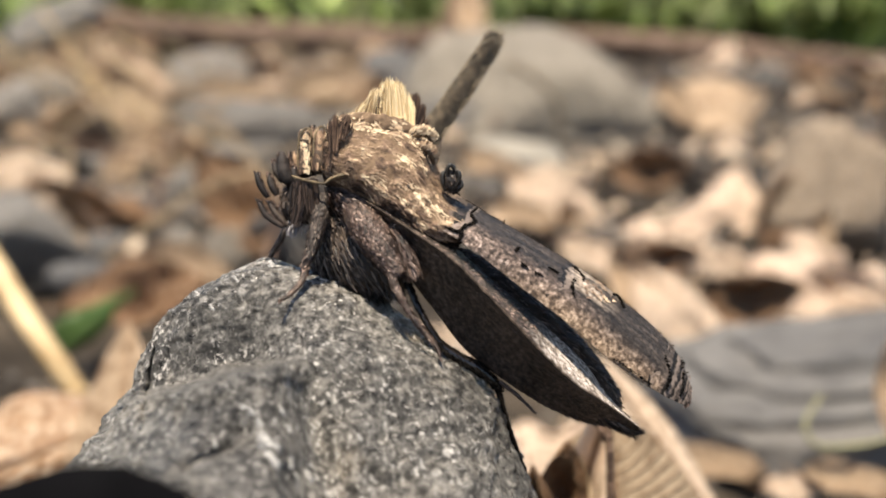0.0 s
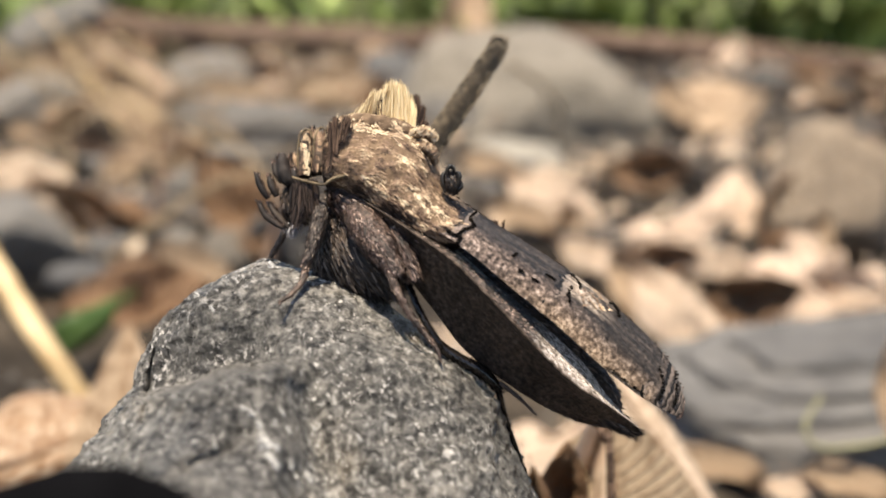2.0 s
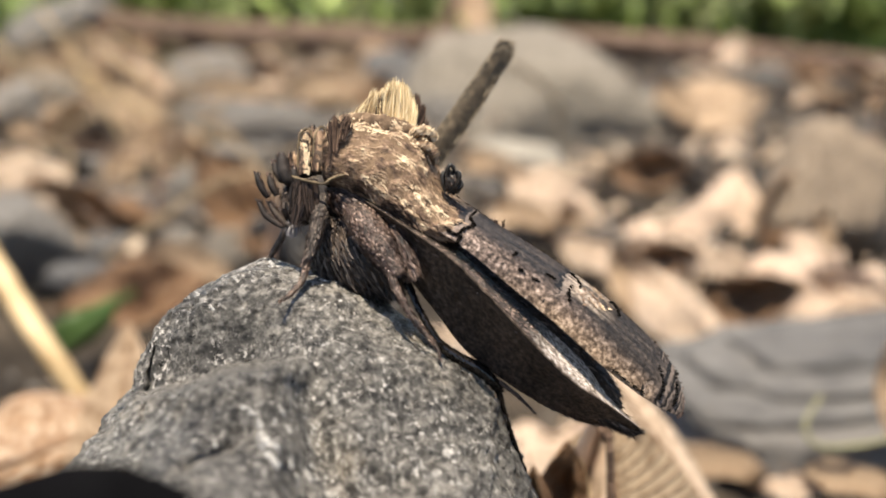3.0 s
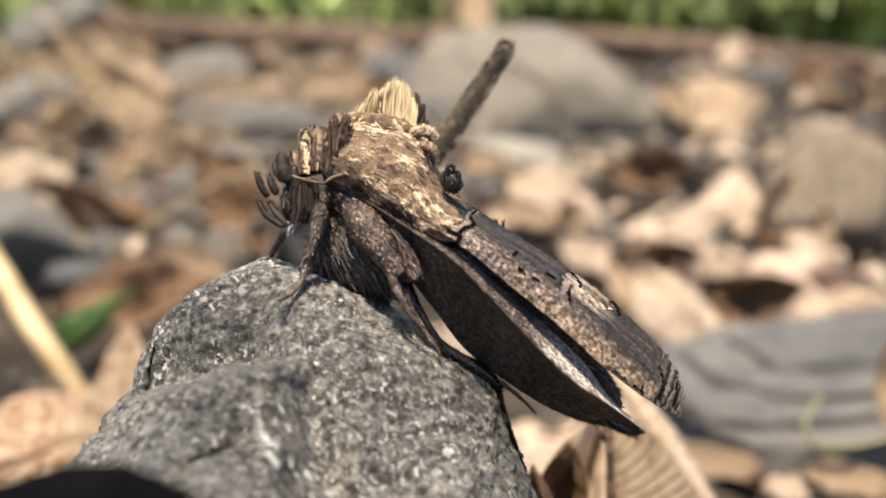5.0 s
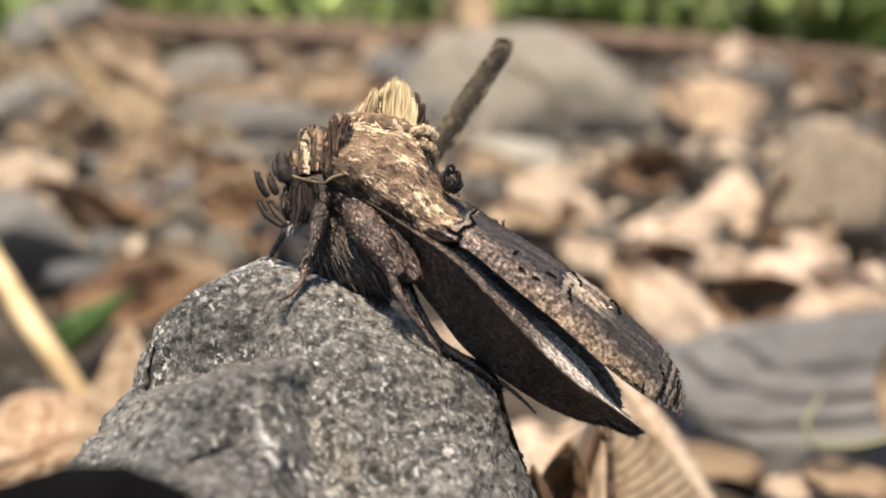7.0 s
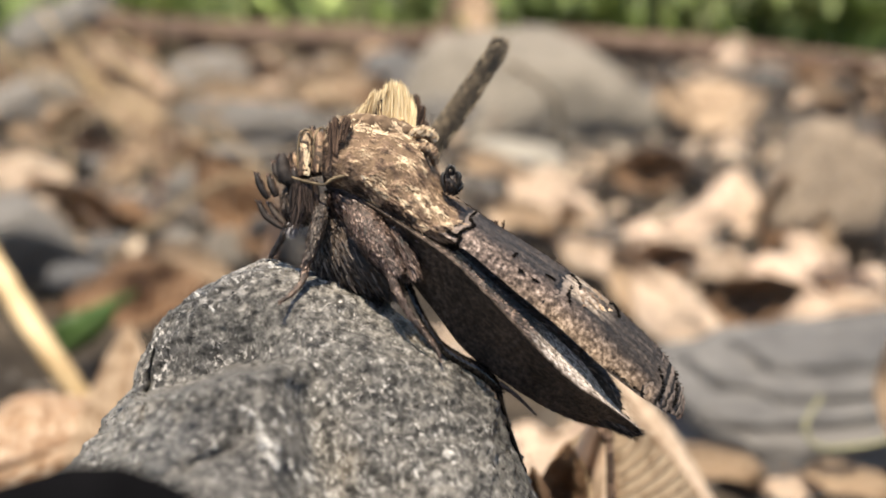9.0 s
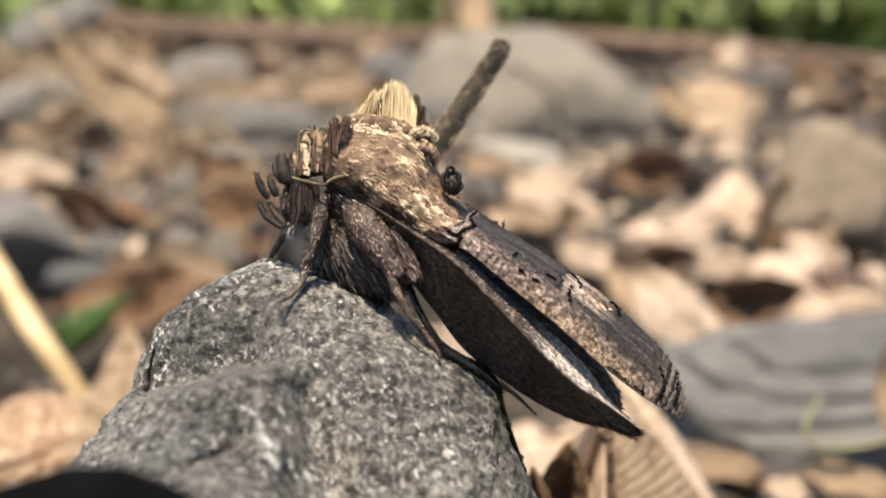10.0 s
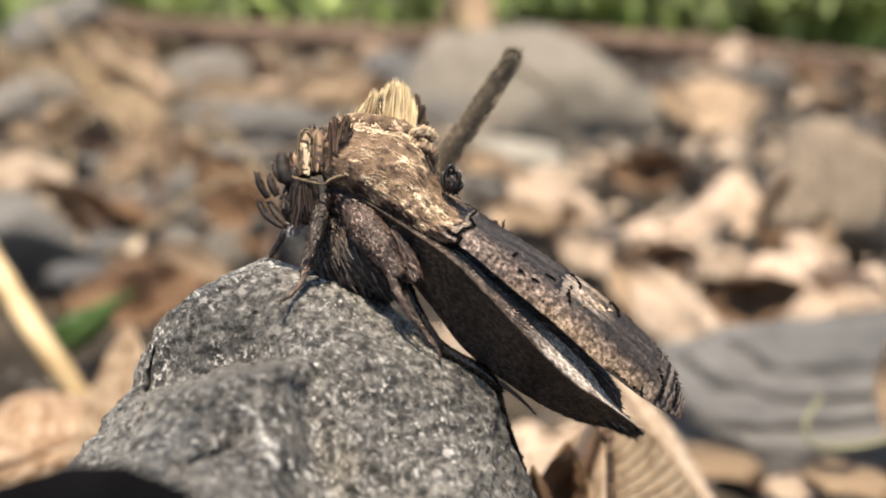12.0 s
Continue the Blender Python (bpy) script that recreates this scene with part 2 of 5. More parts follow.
M_SHINE = simple("glossy_scales", [(0.3, (0.01, 0.009, 0.008)), (0.7, (0.05, 0.045, 0.04))], 2500, 0.45, 0.45)
M_LEG = simple("leg_brown", [(0.35, (0.03, 0.022, 0.018)), (0.55, (0.1, 0.07, 0.055)), (0.7, (0.3, 0.22, 0.17))], 2200, 0.5, 0.5, 0.6, 2500, 0.0002)
M_FEELER = simple("antenna_tan", [(0.3, (0.12, 0.085, 0.05)), (0.5, (0.26, 0.19, 0.11)), (0.7, (0.4, 0.31, 0.19))], 2500, 0.6, 0.4, 0.6, 3500, 0.0001)
M_RIM = simple("rim_olive", [(0.38, (0.05, 0.036, 0.02)), (0.52, (0.17, 0.125, 0.07)), (0.68, (0.36, 0.28, 0.165))], 1800, 0.5, 0.4, 0.6, 2500, 0.0002)
M_PALP = simple("palp_brown", [(0.35, (0.014, 0.011, 0.01)), (0.55, (0.04, 0.031, 0.027)), (0.72, (0.11, 0.085, 0.07))], 1500, 0.65, 0.35, 0.6, 2500, 0.0002, stretch=(1, 1, 0.3))
M_EYE = simple("eye_black", [(0.3, (0.006, 0.005, 0.005)), (0.7, (0.02, 0.016, 0.013))], 3000, 0.22, 0.6)
H_CREAM = hairs("shoulder_hairs", [(0.0, (0.42, 0.3, 0.195)), (0.5, (0.62, 0.475, 0.325)), (1.0, (0.84, 0.7, 0.51))], patchy=500)
H_DARK = hairs("dark_hairs", [(0.0, (0.016, 0.012, 0.01)), (0.6, (0.066, 0.049, 0.04)), (0.92, (0.15, 0.112, 0.088)), (1.0, (0.3, 0.23, 0.18))])
H_MID = hairs("brown_hairs", [(0.0, (0.02, 0.014, 0.011)), (0.5, (0.09, 0.06, 0.048)), (0.85, (0.22, 0.15, 0.122)), (1.0, (0.52, 0.41, 0.36))], patchy=700)
H_FAR = hairs("far_wing_hairs", [(0.0, (0.07, 0.053, 0.032)), (0.6, (0.15, 0.115, 0.073)), (1.0, (0.3, 0.235, 0.155))])
H_SCALE = toned("thorax_scales", [(0.0, (0.022, 0.015, 0.012)), (0.25, (0.08, 0.049, 0.034)), (0.45, (0.2, 0.13, 0.09)), (0.62, (0.375, 0.255, 0.165)), (0.8, (0.59, 0.44, 0.29)), (1.0, (0.85, 0.7, 0.48))])
H_CREST = toned("crest_scales", [(0.0, (0.05, 0.035, 0.022)), (0.3, (0.2, 0.135, 0.075)), (0.6, (0.5, 0.37, 0.2)), (0.8, (0.74, 0.59, 0.35)), (1.0, (0.9, 0.77, 0.51))])
H_LEGSCALE = toned("leg_scales", [(0.0, (0.012, 0.009, 0.008)), (0.35, (0.045, 0.031, 0.025)), (0.6, (0.12, 0.082, 0.066)), (0.85, (0.28, 0.2, 0.165)), (1.0, (0.6, 0.5, 0.44))])
H_BLACK = hairs("black_scales", [(0.0, (0.003, 0.0025, 0.002)), (1.0, (0.01, 0.008, 0.007))], 0.8, 0.05)
H_WHITE = hairs("white_hairs", [(0.0, (0.22, 0.2, 0.2)), (1.0, (0.5, 0.47, 0.48))])
M_STONE = stone_mat("stone_grey", [(0.3, (0.135, 0.127, 0.114)), (0.5, (0.23, 0.213, 0.192)), (0.7, (0.32, 0.298, 0.268))], 60)
M_PALESTONE = stone_mat("stone_pale", [(0.3, (0.24, 0.23, 0.205)), (0.5, (0.36, 0.345, 0.31)), (0.7, (0.46, 0.44, 0.4))], 40)
M_SLAB = stone_mat("stone_blue_grey", [(0.3, (0.1, 0.099, 0.1)), (0.5, (0.15, 0.147, 0.146)), (0.7, (0.2, 0.195, 0.19))], 160, 300.0)
M_BOULDER = stone_mat("stone_boulder", [(0.3, (0.17, 0.151, 0.125)), (0.5, (0.23, 0.206, 0.172)), (0.7, (0.285, 0.257, 0.218))], 30)
M_SLABSIDE = stone_mat("stone_grey_side", [(0.3, (0.135, 0.128, 0.12)), (0.5, (0.22, 0.208, 0.195)), (0.7, (0.3, 0.284, 0.266))], 60, 4.0)
M_SLATE = stone_mat("stone_slate", [(0.3, (0.08, 0.08, 0.083)), (0.5, (0.155, 0.153, 0.155)), (0.7, (0.235, 0.23, 0.225))], 60)
M_TANSTONE = stone_mat("stone_tan", [(0.3, (0.2, 0.155, 0.115)), (0.5, (0.32, 0.26, 0.2)), (0.7, (0.42, 0.35, 0.275))], 40)
# near stone: its deep shade is painted as a black base colour
M_SHADEDSTONE = simple("stone_shaded", [(0.3, (0.0025, 0.0025, 0.003)), (0.7, (0.006, 0.006, 0.007))], 300, 1.0, 0.04, 0.4, 600, 0.0006)
M_LEAF = leaf_mat("leaf_tan", [(0.3, (0.36, 0.26, 0.165)), (0.5, (0.57, 0.435, 0.3)), (0.7, (0.7, 0.57, 0.42))])
M_PALELEAF = leaf_mat("leaf_pale", [(0.3, (0.62, 0.48, 0.36)), (0.5, (0.78, 0.64, 0.5)), (0.7, (0.86, 0.75, 0.61))])
M_VEINED = leaf_mat("leaf_veined", [(0.3, (0.28, 0.21, 0.135)), (0.5, (0.44, 0.345, 0.235)), (0.7, (0.6, 0.49, 0.355))], 5.0, 0.6, 9.0)
M_STRAWLEAF = leaf_mat("leaf_straw", [(0.3, (0.5, 0.36, 0.18)), (0.5, (0.66, 0.5, 0.28)), (0.7, (0.78, 0.63, 0.4))])
M_BLOTCHED = leaf_mat("leaf_blotched", [(0.4, (0.3, 0.16, 0.075)), (0.48, (0.48, 0.32, 0.19)), (0.58, (0.74, 0.61, 0.47))], 0.3)
M_BROWNLEAF = leaf_mat("leaf_brown", [(0.3, (0.15, 0.085, 0.045)), (0.5, (0.3, 0.185, 0.105)), (0.7, (0.45, 0.3, 0.18))])
M_STRAW = simple("straw_yellow", [(0.3, (0.4, 0.27, 0.12)), (0.5, (0.62, 0.46, 0.25)), (0.7, (0.76, 0.59, 0.35))], 150, 0.5, 0.5, 0.3, 400, 0.0005)
M_BARK = simple("bark_brown", [(0.3, (0.06, 0.039, 0.027)), (0.5, (0.15, 0.098, 0.07)), (0.7, (0.25, 0.176, 0.132))], 60, 0.8, 0.3, 0.7, 120, 0.003)
M_GRASS = hairs("grass_green", [(0.0, (0.07, 0.105, 0.022)), (0.5, (0.17, 0.24, 0.06)), (0.85, (0.26, 0.34, 0.1)), (1.0, (0.33, 0.41, 0.15))], 0.5, 0.4, patchy=16)
M_SHOOT = simple("shoot_green", [(0.3, (0.035, 0.07, 0.012)), (0.7, (0.08, 0.14, 0.03))], 120, 0.45, 0.5)
M_STEM = simple("stem_yellow_green", [(0.3, (0.2, 0.19, 0.1)), (0.7, (0.34, 0.33, 0.2))], 120, 0.6, 0.3)
M_SOIL = simple("soil", [(0.3, (0.02, 0.016, 0.012)), (0.5, (0.05, 0.04, 0.03)), (0.7, (0.13, 0.105, 0.08))], 45, 0.9, 0.2, 0.8, 140, 0.006)
M_CRUMB = hairs("litter_crumbs", [(0.0, (0.02, 0.016, 0.012)), (0.5, (0.07, 0.055, 0.04)), (0.75, (0.15, 0.14, 0.13)), (0.9, (0.4, 0.29, 0.19)), (1.0, (0.6, 0.48, 0.35))], 0.7)


# ---- building helpers ----
def mesh_of(name, verts, faces, material, uvs=None, smooth=True):
    me = bpy.data.meshes.new(name)
    me.from_pydata([tuple(v) for v in verts], [], faces)
    me.materials.append(material)
    if uvs:
        lay = me.uv_layers.new(name="UVMap")
        for lp in me.loops:
            lay.data[lp.index].uv = uvs[lp.vertex_index]
    if smooth:
        me.polygons.foreach_set("use_smooth", [True] * len(me.polygons))
    me.update()
    return me


def part(name, me, parent, label="", at=None):
    ob = new(name, me)
    ob.parent = parent
    if at is not None:
        ob.matrix_basis = Matrix.Translation(at)
    return tagged(ob, label)


def v3(p):
    return Vector(p) * MM


def spline(pts, t):
    """Catmull-Rom through pts, t from 0 to 1."""
    n = len(pts) - 1
    i = min(int(t * n), n - 1)
    f = t * n - i
    a, b, c, d = (Vector(pts[max(0, min(n, j))]) for j in (i - 1, i, i + 1, i + 2))
    return 0.5 * ((2 * b) + (c - a) * f + (2 * a - 5 * b + 4 * c - d) * f * f + (3 * b - a - 3 * c + d) * f ** 3)


def tube(name, pts, radii, material, sides=8, steps=24, unit=MM, squash=1.0, rough=0.0):
    verts, faces = [], []
    for i in range(steps + 1):
        t = i / steps
        c = spline(pts, t)
        ahead = (spline(pts, min(1, t + 0.02)) - spline(pts, max(0, t - 0.02))).normalized()
        side = ahead.cross(Vector((0, 1, 0.13)))
        side.normalize()
        up = side.cross(ahead).normalized()
        k = t * (len(radii) - 1)
        j = min(int(k), len(radii) - 2)
        r = radii[j] + (radii[j + 1] - radii[j]) * (k - j)
        for s in range(sides):
            a = 2 * math.pi * s / sides
            rr = r * (1 + rough * noise.noise(Vector((c.x * 3 / max(r, 1e-4) * 0.3, s * 0.9, t * 9))))
            verts.append((c + side * math.cos(a) * rr + up * math.sin(a) * rr * squash) * unit)
    for i in range(steps):
        for s in range(sides):
            a, b = i * sides + s, i * sides + (s + 1) % sides
            faces.append((a, b, b + sides, a + sides))
    faces.append(tuple(range(sides))[::-1])
    faces.append(tuple(range(steps * sides, steps * sides + sides)))
    return mesh_of(name, verts, faces, material)


def lump_points(centre, axes, lean, n, rng):
    """Random points and normals on an ellipsoid, leaning by that many degrees about the depth axis."""
    rot = Matrix.Rotation(radians(lean), 3, "Y")
    out = []
    for _ in range(n):
        d = Vector((rng.gauss(0, 1), rng.gauss(0, 1), rng.gauss(0, 1))).normalized()
        p = Vector((d.x * axes[0], d.y * axes[1], d.z * axes[2]))
        nn = Vector((d.x / axes[0], d.y / axes[1], d.z / axes[2])).normalized()
        out.append((Vector(centre) + rot @ p, rot @ nn))
    return out


def lump(name, centre, axes, lean, material, seg=36, rough=0.06):
    rot = Matrix.Rotation(radians(lean), 3, "Y")
    verts, faces, rings = [], [], seg // 2
    for i in range(rings + 1):
        th = math.pi * i / rings
        for s in range(seg):
            ph = 2 * math.pi * s / seg
            d = Vector((math.cos(th), math.sin(th) * math.cos(ph), math.sin(th) * math.sin(ph)))
            k = 1 + rough * noise.noise(d * 3 + Vector(centre))
            p = Vector((d.x * axes[0], d.y * axes[1], d.z * axes[2])) * k
            verts.append((Vector(centre) + rot @ p) * MM)
    for i in range(rings):
        for s in range(seg):
            a, b = i * seg + s, i * seg + (s + 1) % seg
            faces.append((a, b, b + seg, a + seg))
    return mesh_of(name, verts, faces, material)


def fur(name, roots, comb, lift, length, width, material, rng, jitter=0.25, bend=0.25):
    """Flat tapered hairs: roots are points and normals, combed one way and lifted along the normal."""
    verts, faces = [], []
    comb = Vector(comb).normalized()
    for p, nn in roots:
        d = comb - nn * comb.dot(nn)
        d = (d + nn * lift + Vector((rng.gauss(0, jitter), rng.gauss(0, jitter), rng.gauss(0, jitter)))).normalized()
        side = d.cross(nn)
        if side.length < 1e-3:
            side = Vector((1, 0, 0))
        side = (side.normalized() + Vector((rng.gauss(0, 0.3), rng.gauss(0, 0.3), rng.gauss(0, 0.3)))).normalized()
        ln, w = length * rng.uniform(0.6, 1.25), width * rng.uniform(0.6, 1.3)
        mid = p + d * ln * 0.55
        end = p + d * ln + (comb * bend - nn * bend * 0.4) * ln
        i = len(verts)
        verts += [p - side * w * 0.35 - nn * 0.05, p + side * w * 0.35 - nn * 0.05, mid + side * w * 0.5, mid - side * w * 0.5,
                  end + side * w * 0.16, end - side * w * 0.16]
        faces += [(i, i + 1, i + 2, i + 3), (i + 3, i + 2, i + 4, i + 5)]
    return mesh_of(name, [v * MM for v in verts], faces, material, smooth=False)


def sheet(name, curves, material, nu=60, nv=14, origin=(0, 0, 0), thick=0.06, ragged=0.0):
    """A wing: a skin lofted over edge curves, with thickness. u runs along the curves, v from the first to the last."""
    verts, uvs, faces = [], [], []
    o = Vector(origin)
    for side in (0, 1):
        for i in range(nu + 1):
            t = i / nu
            rail = [spline(c, t) for c in curves]
            for j in range(nv + 1):
                s = j / nv
                p = spline(rail, s)
                rag = ragged * noise.noise(Vector((t * 30, s * 9, 3)))
                p = p + Vector((0, side * thick + rag, rag * 0.6))
                verts.append((p - o) * MM)
                uvs.append((t, s))
    m = (nu + 1) * (nv + 1)

    def k(i, j):
        return i * (nv + 1) + j
    for i in range(nu):
        for j in range(nv):
            q = (k(i, j), k(i + 1, j), k(i + 1, j + 1), k(i, j + 1))
            faces += [q, tuple(a + m for a in reversed(q))]
    rim = [k(i, 0) for i in range(nu + 1)] + [k(nu, j) for j in range(1, nv + 1)] + [k(i, nv) for i in range(nu - 1, -1, -1)] + [k(0, j) for j in range(nv - 1, 0, -1)]
    for a, b in zip(rim, rim[1:] + rim[:1]):
        faces.append((b, a, a + m, b + m))
    return mesh_of(name, verts, faces, material, uvs)


def hull(name, tops, bottoms, reach, mid, material, nu=60, nv=48):
    """A body lofted between an upper and a lower profile; reach is its half depth along the way. Returns the mesh and a sampler of place and normal."""
    def at(u, v):
        t, b = spline(tops, u), spline(bottoms, u)
        k = u * (len(reach) - 1)
        j = min(int(k), len(reach) - 2)
        r = reach[j] + (reach[j + 1] - reach[j]) * (k - j)
        a = 2 * math.pi * v
        c, h = (t + b) / 2, (t - b) / 2
        p = c + h * math.cos(a) + Vector((0, mid - c.y - r * math.copysign(abs(math.sin(a)) ** 0.85, math.sin(a)), 0))
        return p + Vector((0, 0.12, -0.12)) * noise.noise(p * 1.6)

    def frame_at(u, v):
        p = at(u, v)
        along = at(min(1, u + 0.01), v) - at(max(0, u - 0.01), v)
        nn = along.cross(at(u, v + 0.01) - at(u, v - 0.01)).normalized()
        if nn.dot(p - at(u, v + 0.5)) < 0:
            nn = -nn
        return p, nn, along.normalized()
    verts = [at(i / nu, j / nv) * MM for i in range(nu + 1) for j in range(nv)]
    faces = [(i * nv + j, i * nv + (j + 1) % nv, (i + 1) * nv + (j + 1) % nv, (i + 1) * nv + j) for i in range(nu) for j in range(nv)]
    faces += [tuple(range(nv))[::-1], tuple(range(nu * nv, nu * nv + nv))]
    return mesh_of(name, verts, faces, material), frame_at


def scales(name, frame_at, n, tone, length, width, lift, material, rng, around=(-0.2, 0.7), jitter=0.14, along_range=(0, 1)):
    """Short blunt scales laid along a hull, each with its own tone, which the material reads from its first coordinate."""
    verts, faces, uvs = [], [], []
    for _ in range(n):
        u, v = rng.uniform(*along_range), rng.uniform(*around)
        p, nn, d = frame_at(u, v)
        d = (d + nn * lift + Vector((rng.gauss(0, jitter), rng.gauss(0, jitter), rng.gauss(0, jitter)))).normalized()
        side = (d.cross(nn).normalized() + nn * rng.gauss(0, 0.35)).normalized()
        k = min(1.0, max(0.0, tone(u, v) + rng.gauss(0, 0.055)))
        ln, w = length * rng.uniform(0.6, 1.3), width * rng.uniform(0.6, 1.3)
        p = p - nn * 0.03
        mid, end = p + d * ln * 0.6 + nn * 0.02, p + d * ln - nn * 0.01
        i = len(verts)
        verts += [p - side * w * 0.3, p + side * w * 0.3, mid + side * w * 0.5, mid - side * w * 0.5, end + side * w * 0.3, end - side * w * 0.3]
        uvs += [(k, 0), (k, 0), (k, 0.6), (k, 0.6), (k, 1), (k, 1)]
        faces += [(i, i + 1, i + 2, i + 3), (i + 3, i + 2, i + 4, i + 5)]
    return mesh_of(name, [v * MM for v in verts], faces, material, uvs, smooth=False)


# ---- ground: one sheet out to the horizon ----
def build_ground():
    xs = sorted({round(s * (0.012 * i + 0.0000022 * i ** 4.2), 4) for i in range(0, 70) for s in (-1, 1)})
    verts, faces = [], []
    for y in xs:
        for x in xs:
            far = math.hypot(x, y)
            z = 0.006 * noise.fractal(Vector((x * 14, y * 14, 0)), 0.9, 2.1, 4) if far < 3 else 0.0
            verts.append((x, y + 0.4, z - 0.006))
    n = len(xs)
    for i in range(n - 1):
        for j in range(n - 1):
            faces.append((i * n + j, i * n + j + 1, (i + 1) * n + j + 1, (i + 1) * n + j))
    g = new("ground", mesh_of("ground", verts, faces, M_SOIL))
    return tagged(g, "brown bare soil under dead leaves and stones", "ground", kind="structure")


# ---- the stone that the moth stands on ----
BENCH = pose(0, 0.0526 * math.cos(radians(15)), 0.08 - 0.0526 * math.sin(radians(15)), -15)


def step(a, b, x):
    t = max(0.0, min(1.0, (x - a) / (b - a)))
    return t * t * (3 - 2 * t)


def build_rock():
    # height level, left and right ends, half depth (millimetres)
    levels = [
        ((-9.34, 3, -0.47), (-8.93, 3, -0.47), 0.3), ((-10.69, 3, -1.09), (-7.31, 3, -1.09), 2.2), ((-11.72, 3, -1.59), (-5.49, 3, -1.65), 3.2),
        ((-12.95, 3, -2.47), (-3.79, 3, -2.47), 4.4), ((-13.92, 3, -3.2), (-2.7, 3, -3.2), 5.2), ((-14.92, 3, -4.67), (-0.76, 3, -4.67), 6.6),
        ((-15.45, 3, -5.99), (1.12, 3, -5.99), 7.6), ((-15.92, 3, -7.17), (2.35, 3, -7.17), 8.6), ((-17.01, 3, -8.78), (3.26, 3, -8.78), 10),
        ((-17.98, 3, -10.11), (3.76, 3, -10.11), 11), ((-19.51, 3, -11.72), (4.29, 3, -11.72), 12.2), ((-20.97, 3, -13.48), (4.82, 3, -13.48), 13.2),
        ((-23.03, 3, -17.89), (5.9, 3, -17.89), 15), ((-24.79, 3, -25.23), (7.23, 3, -25.23), 17), ((-25.38, 3, -36.98), (7.81, 3, -36.98), 19),
        ((-24.79, 3, -51.67), (7.23, 3, -51.67), 20), ((-23.03, 3, -72.23), (5.76, 3, -72.23), 18), ((-17.16, 3, -79.58), (0.47, 3, -79.58), 9)]
    lefts = [Vector((a[0], h, a[2])) for a, b, h in levels]
    rights = [Vector((b[0], h, b[2])) for a, b, h in levels]
    nr, ns = 250, 300
    verts, faces = [], []
    for i in range(nr + 1):
        t = (i / nr) ** 1.35
        l, r = spline(lefts, t), spline(rights, t)
        half, mid, deep, z = (r.x - l.x) / 2, (r.x + l.x) / 2, max(0.1, l.y), l.z
        for s in range(ns):
            a = 2 * math.pi * s / ns
            ca, sa = math.cos(a), math.sin(a)
            x = mid + half * math.copysign(abs(ca) ** 0.85, ca)
            y = 3 + deep * math.copysign(abs(sa) ** 0.8, sa)
            p = Vector((x, y, z))
            front = max(0.0, -sa)
            # a bulge below a slanting ledge on the near side, fading out to the smooth flank
            ledge = -6.5 + 0.24 * (x + 13.5) + 0.45 * noise.noise(Vector((x * 0.5, 1.7, 0)))
            bulge = step(0.2, -0.3, z - ledge) * step(-5.6, -7.6, x) * step(-22, -16, x) * step(-26, -14, z)
            push = 3.0 * bulge * front + 7.5 * step(-7.5, -15, z) * step(-3, -11, x) * front
            # the steep face of the upper lobe, above the ledge
            lobe = step(-0.3, 0.2, z - ledge) * step(-5.8, -9.0, x) * step(-17, -13.5, x) * front
            push -= 3.6 * step(-0.8, -6.2, z) * lobe
            # broken notch with a bright facet
            push -= 0.3 * math.exp(-((x + 8.6 + 0.6 * (z + 8)) / 1.0) ** 2 - ((z + 7.9) / 0.35) ** 2) * front
            push -= 1.1 * math.exp(-((x + 10.1) / 1.1) ** 2 - ((z + 9.0 - 0.55 * (x + 10.1)) / 0.28) ** 2) * front
            push += 0.9 * math.exp(-((x + 6.6) / 0.9) ** 2 - ((z + 8.4) / 0.8) ** 2) * front
            push -= 0.8 * math.exp(-((x + 5.6 + 0.55 * (z + 8)) / 0.7) ** 2) * step(-5.5, -7, z) * step(-14, -11, z) * front
            # a crack down the far left corner
            push -= 1.28 * math.exp(-((x + 13.8 + 0.12 * noise.noise(Vector((0, 0, z * 2)))) / 0.14) ** 2) * step(-4.4, -5.3, z) * step(-8.4, -7.2, z) * front
            # slanting furrows over the near side
            push += 0.3 * noise.noise(Vector(((x * 0.8 + z * 0.6) * 1.3, (z * 0.8 - x * 0.6) * 0.3, 2.0))) * front * step(-3, -7, z)
            big = noise.noise(p * 0.16 + Vector((4, 0, 9))) * 0.8 * step(-0.6, -6, z)
            mid_n = noise.fractal(p * 0.55, 0.9, 2.1, 4) * 0.34
            fine = noise.fractal(p * 1.5, 0.8, 2.2, 4) * 0.16
            out = Vector((ca * 0.8, sa, 0.35)).normalized()
            p = p + out * (big * front + mid_n * step(0, -2, z) * (1 - 0.5 * lobe) + fine)
            p = p + (Vector((0, -52.6, 0)) - p).normalized() * push
            verts.append(p * MM)
    for i in range(nr):
        for s in range(ns):
            a, b = i * ns + s, i * ns + (s + 1) % ns
            faces.append((a, a + ns, b + ns, b))
    faces.append(tuple(range(ns)))
    faces.append(tuple(range(nr * ns, nr * ns + ns))[::-1])
    rock = new("rock", mesh_of("rock", verts, faces, M_ROCK))
    rock.matrix_basis = BENCH.copy()
    # white flakes added on the near flank to stand in for sun glints
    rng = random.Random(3)
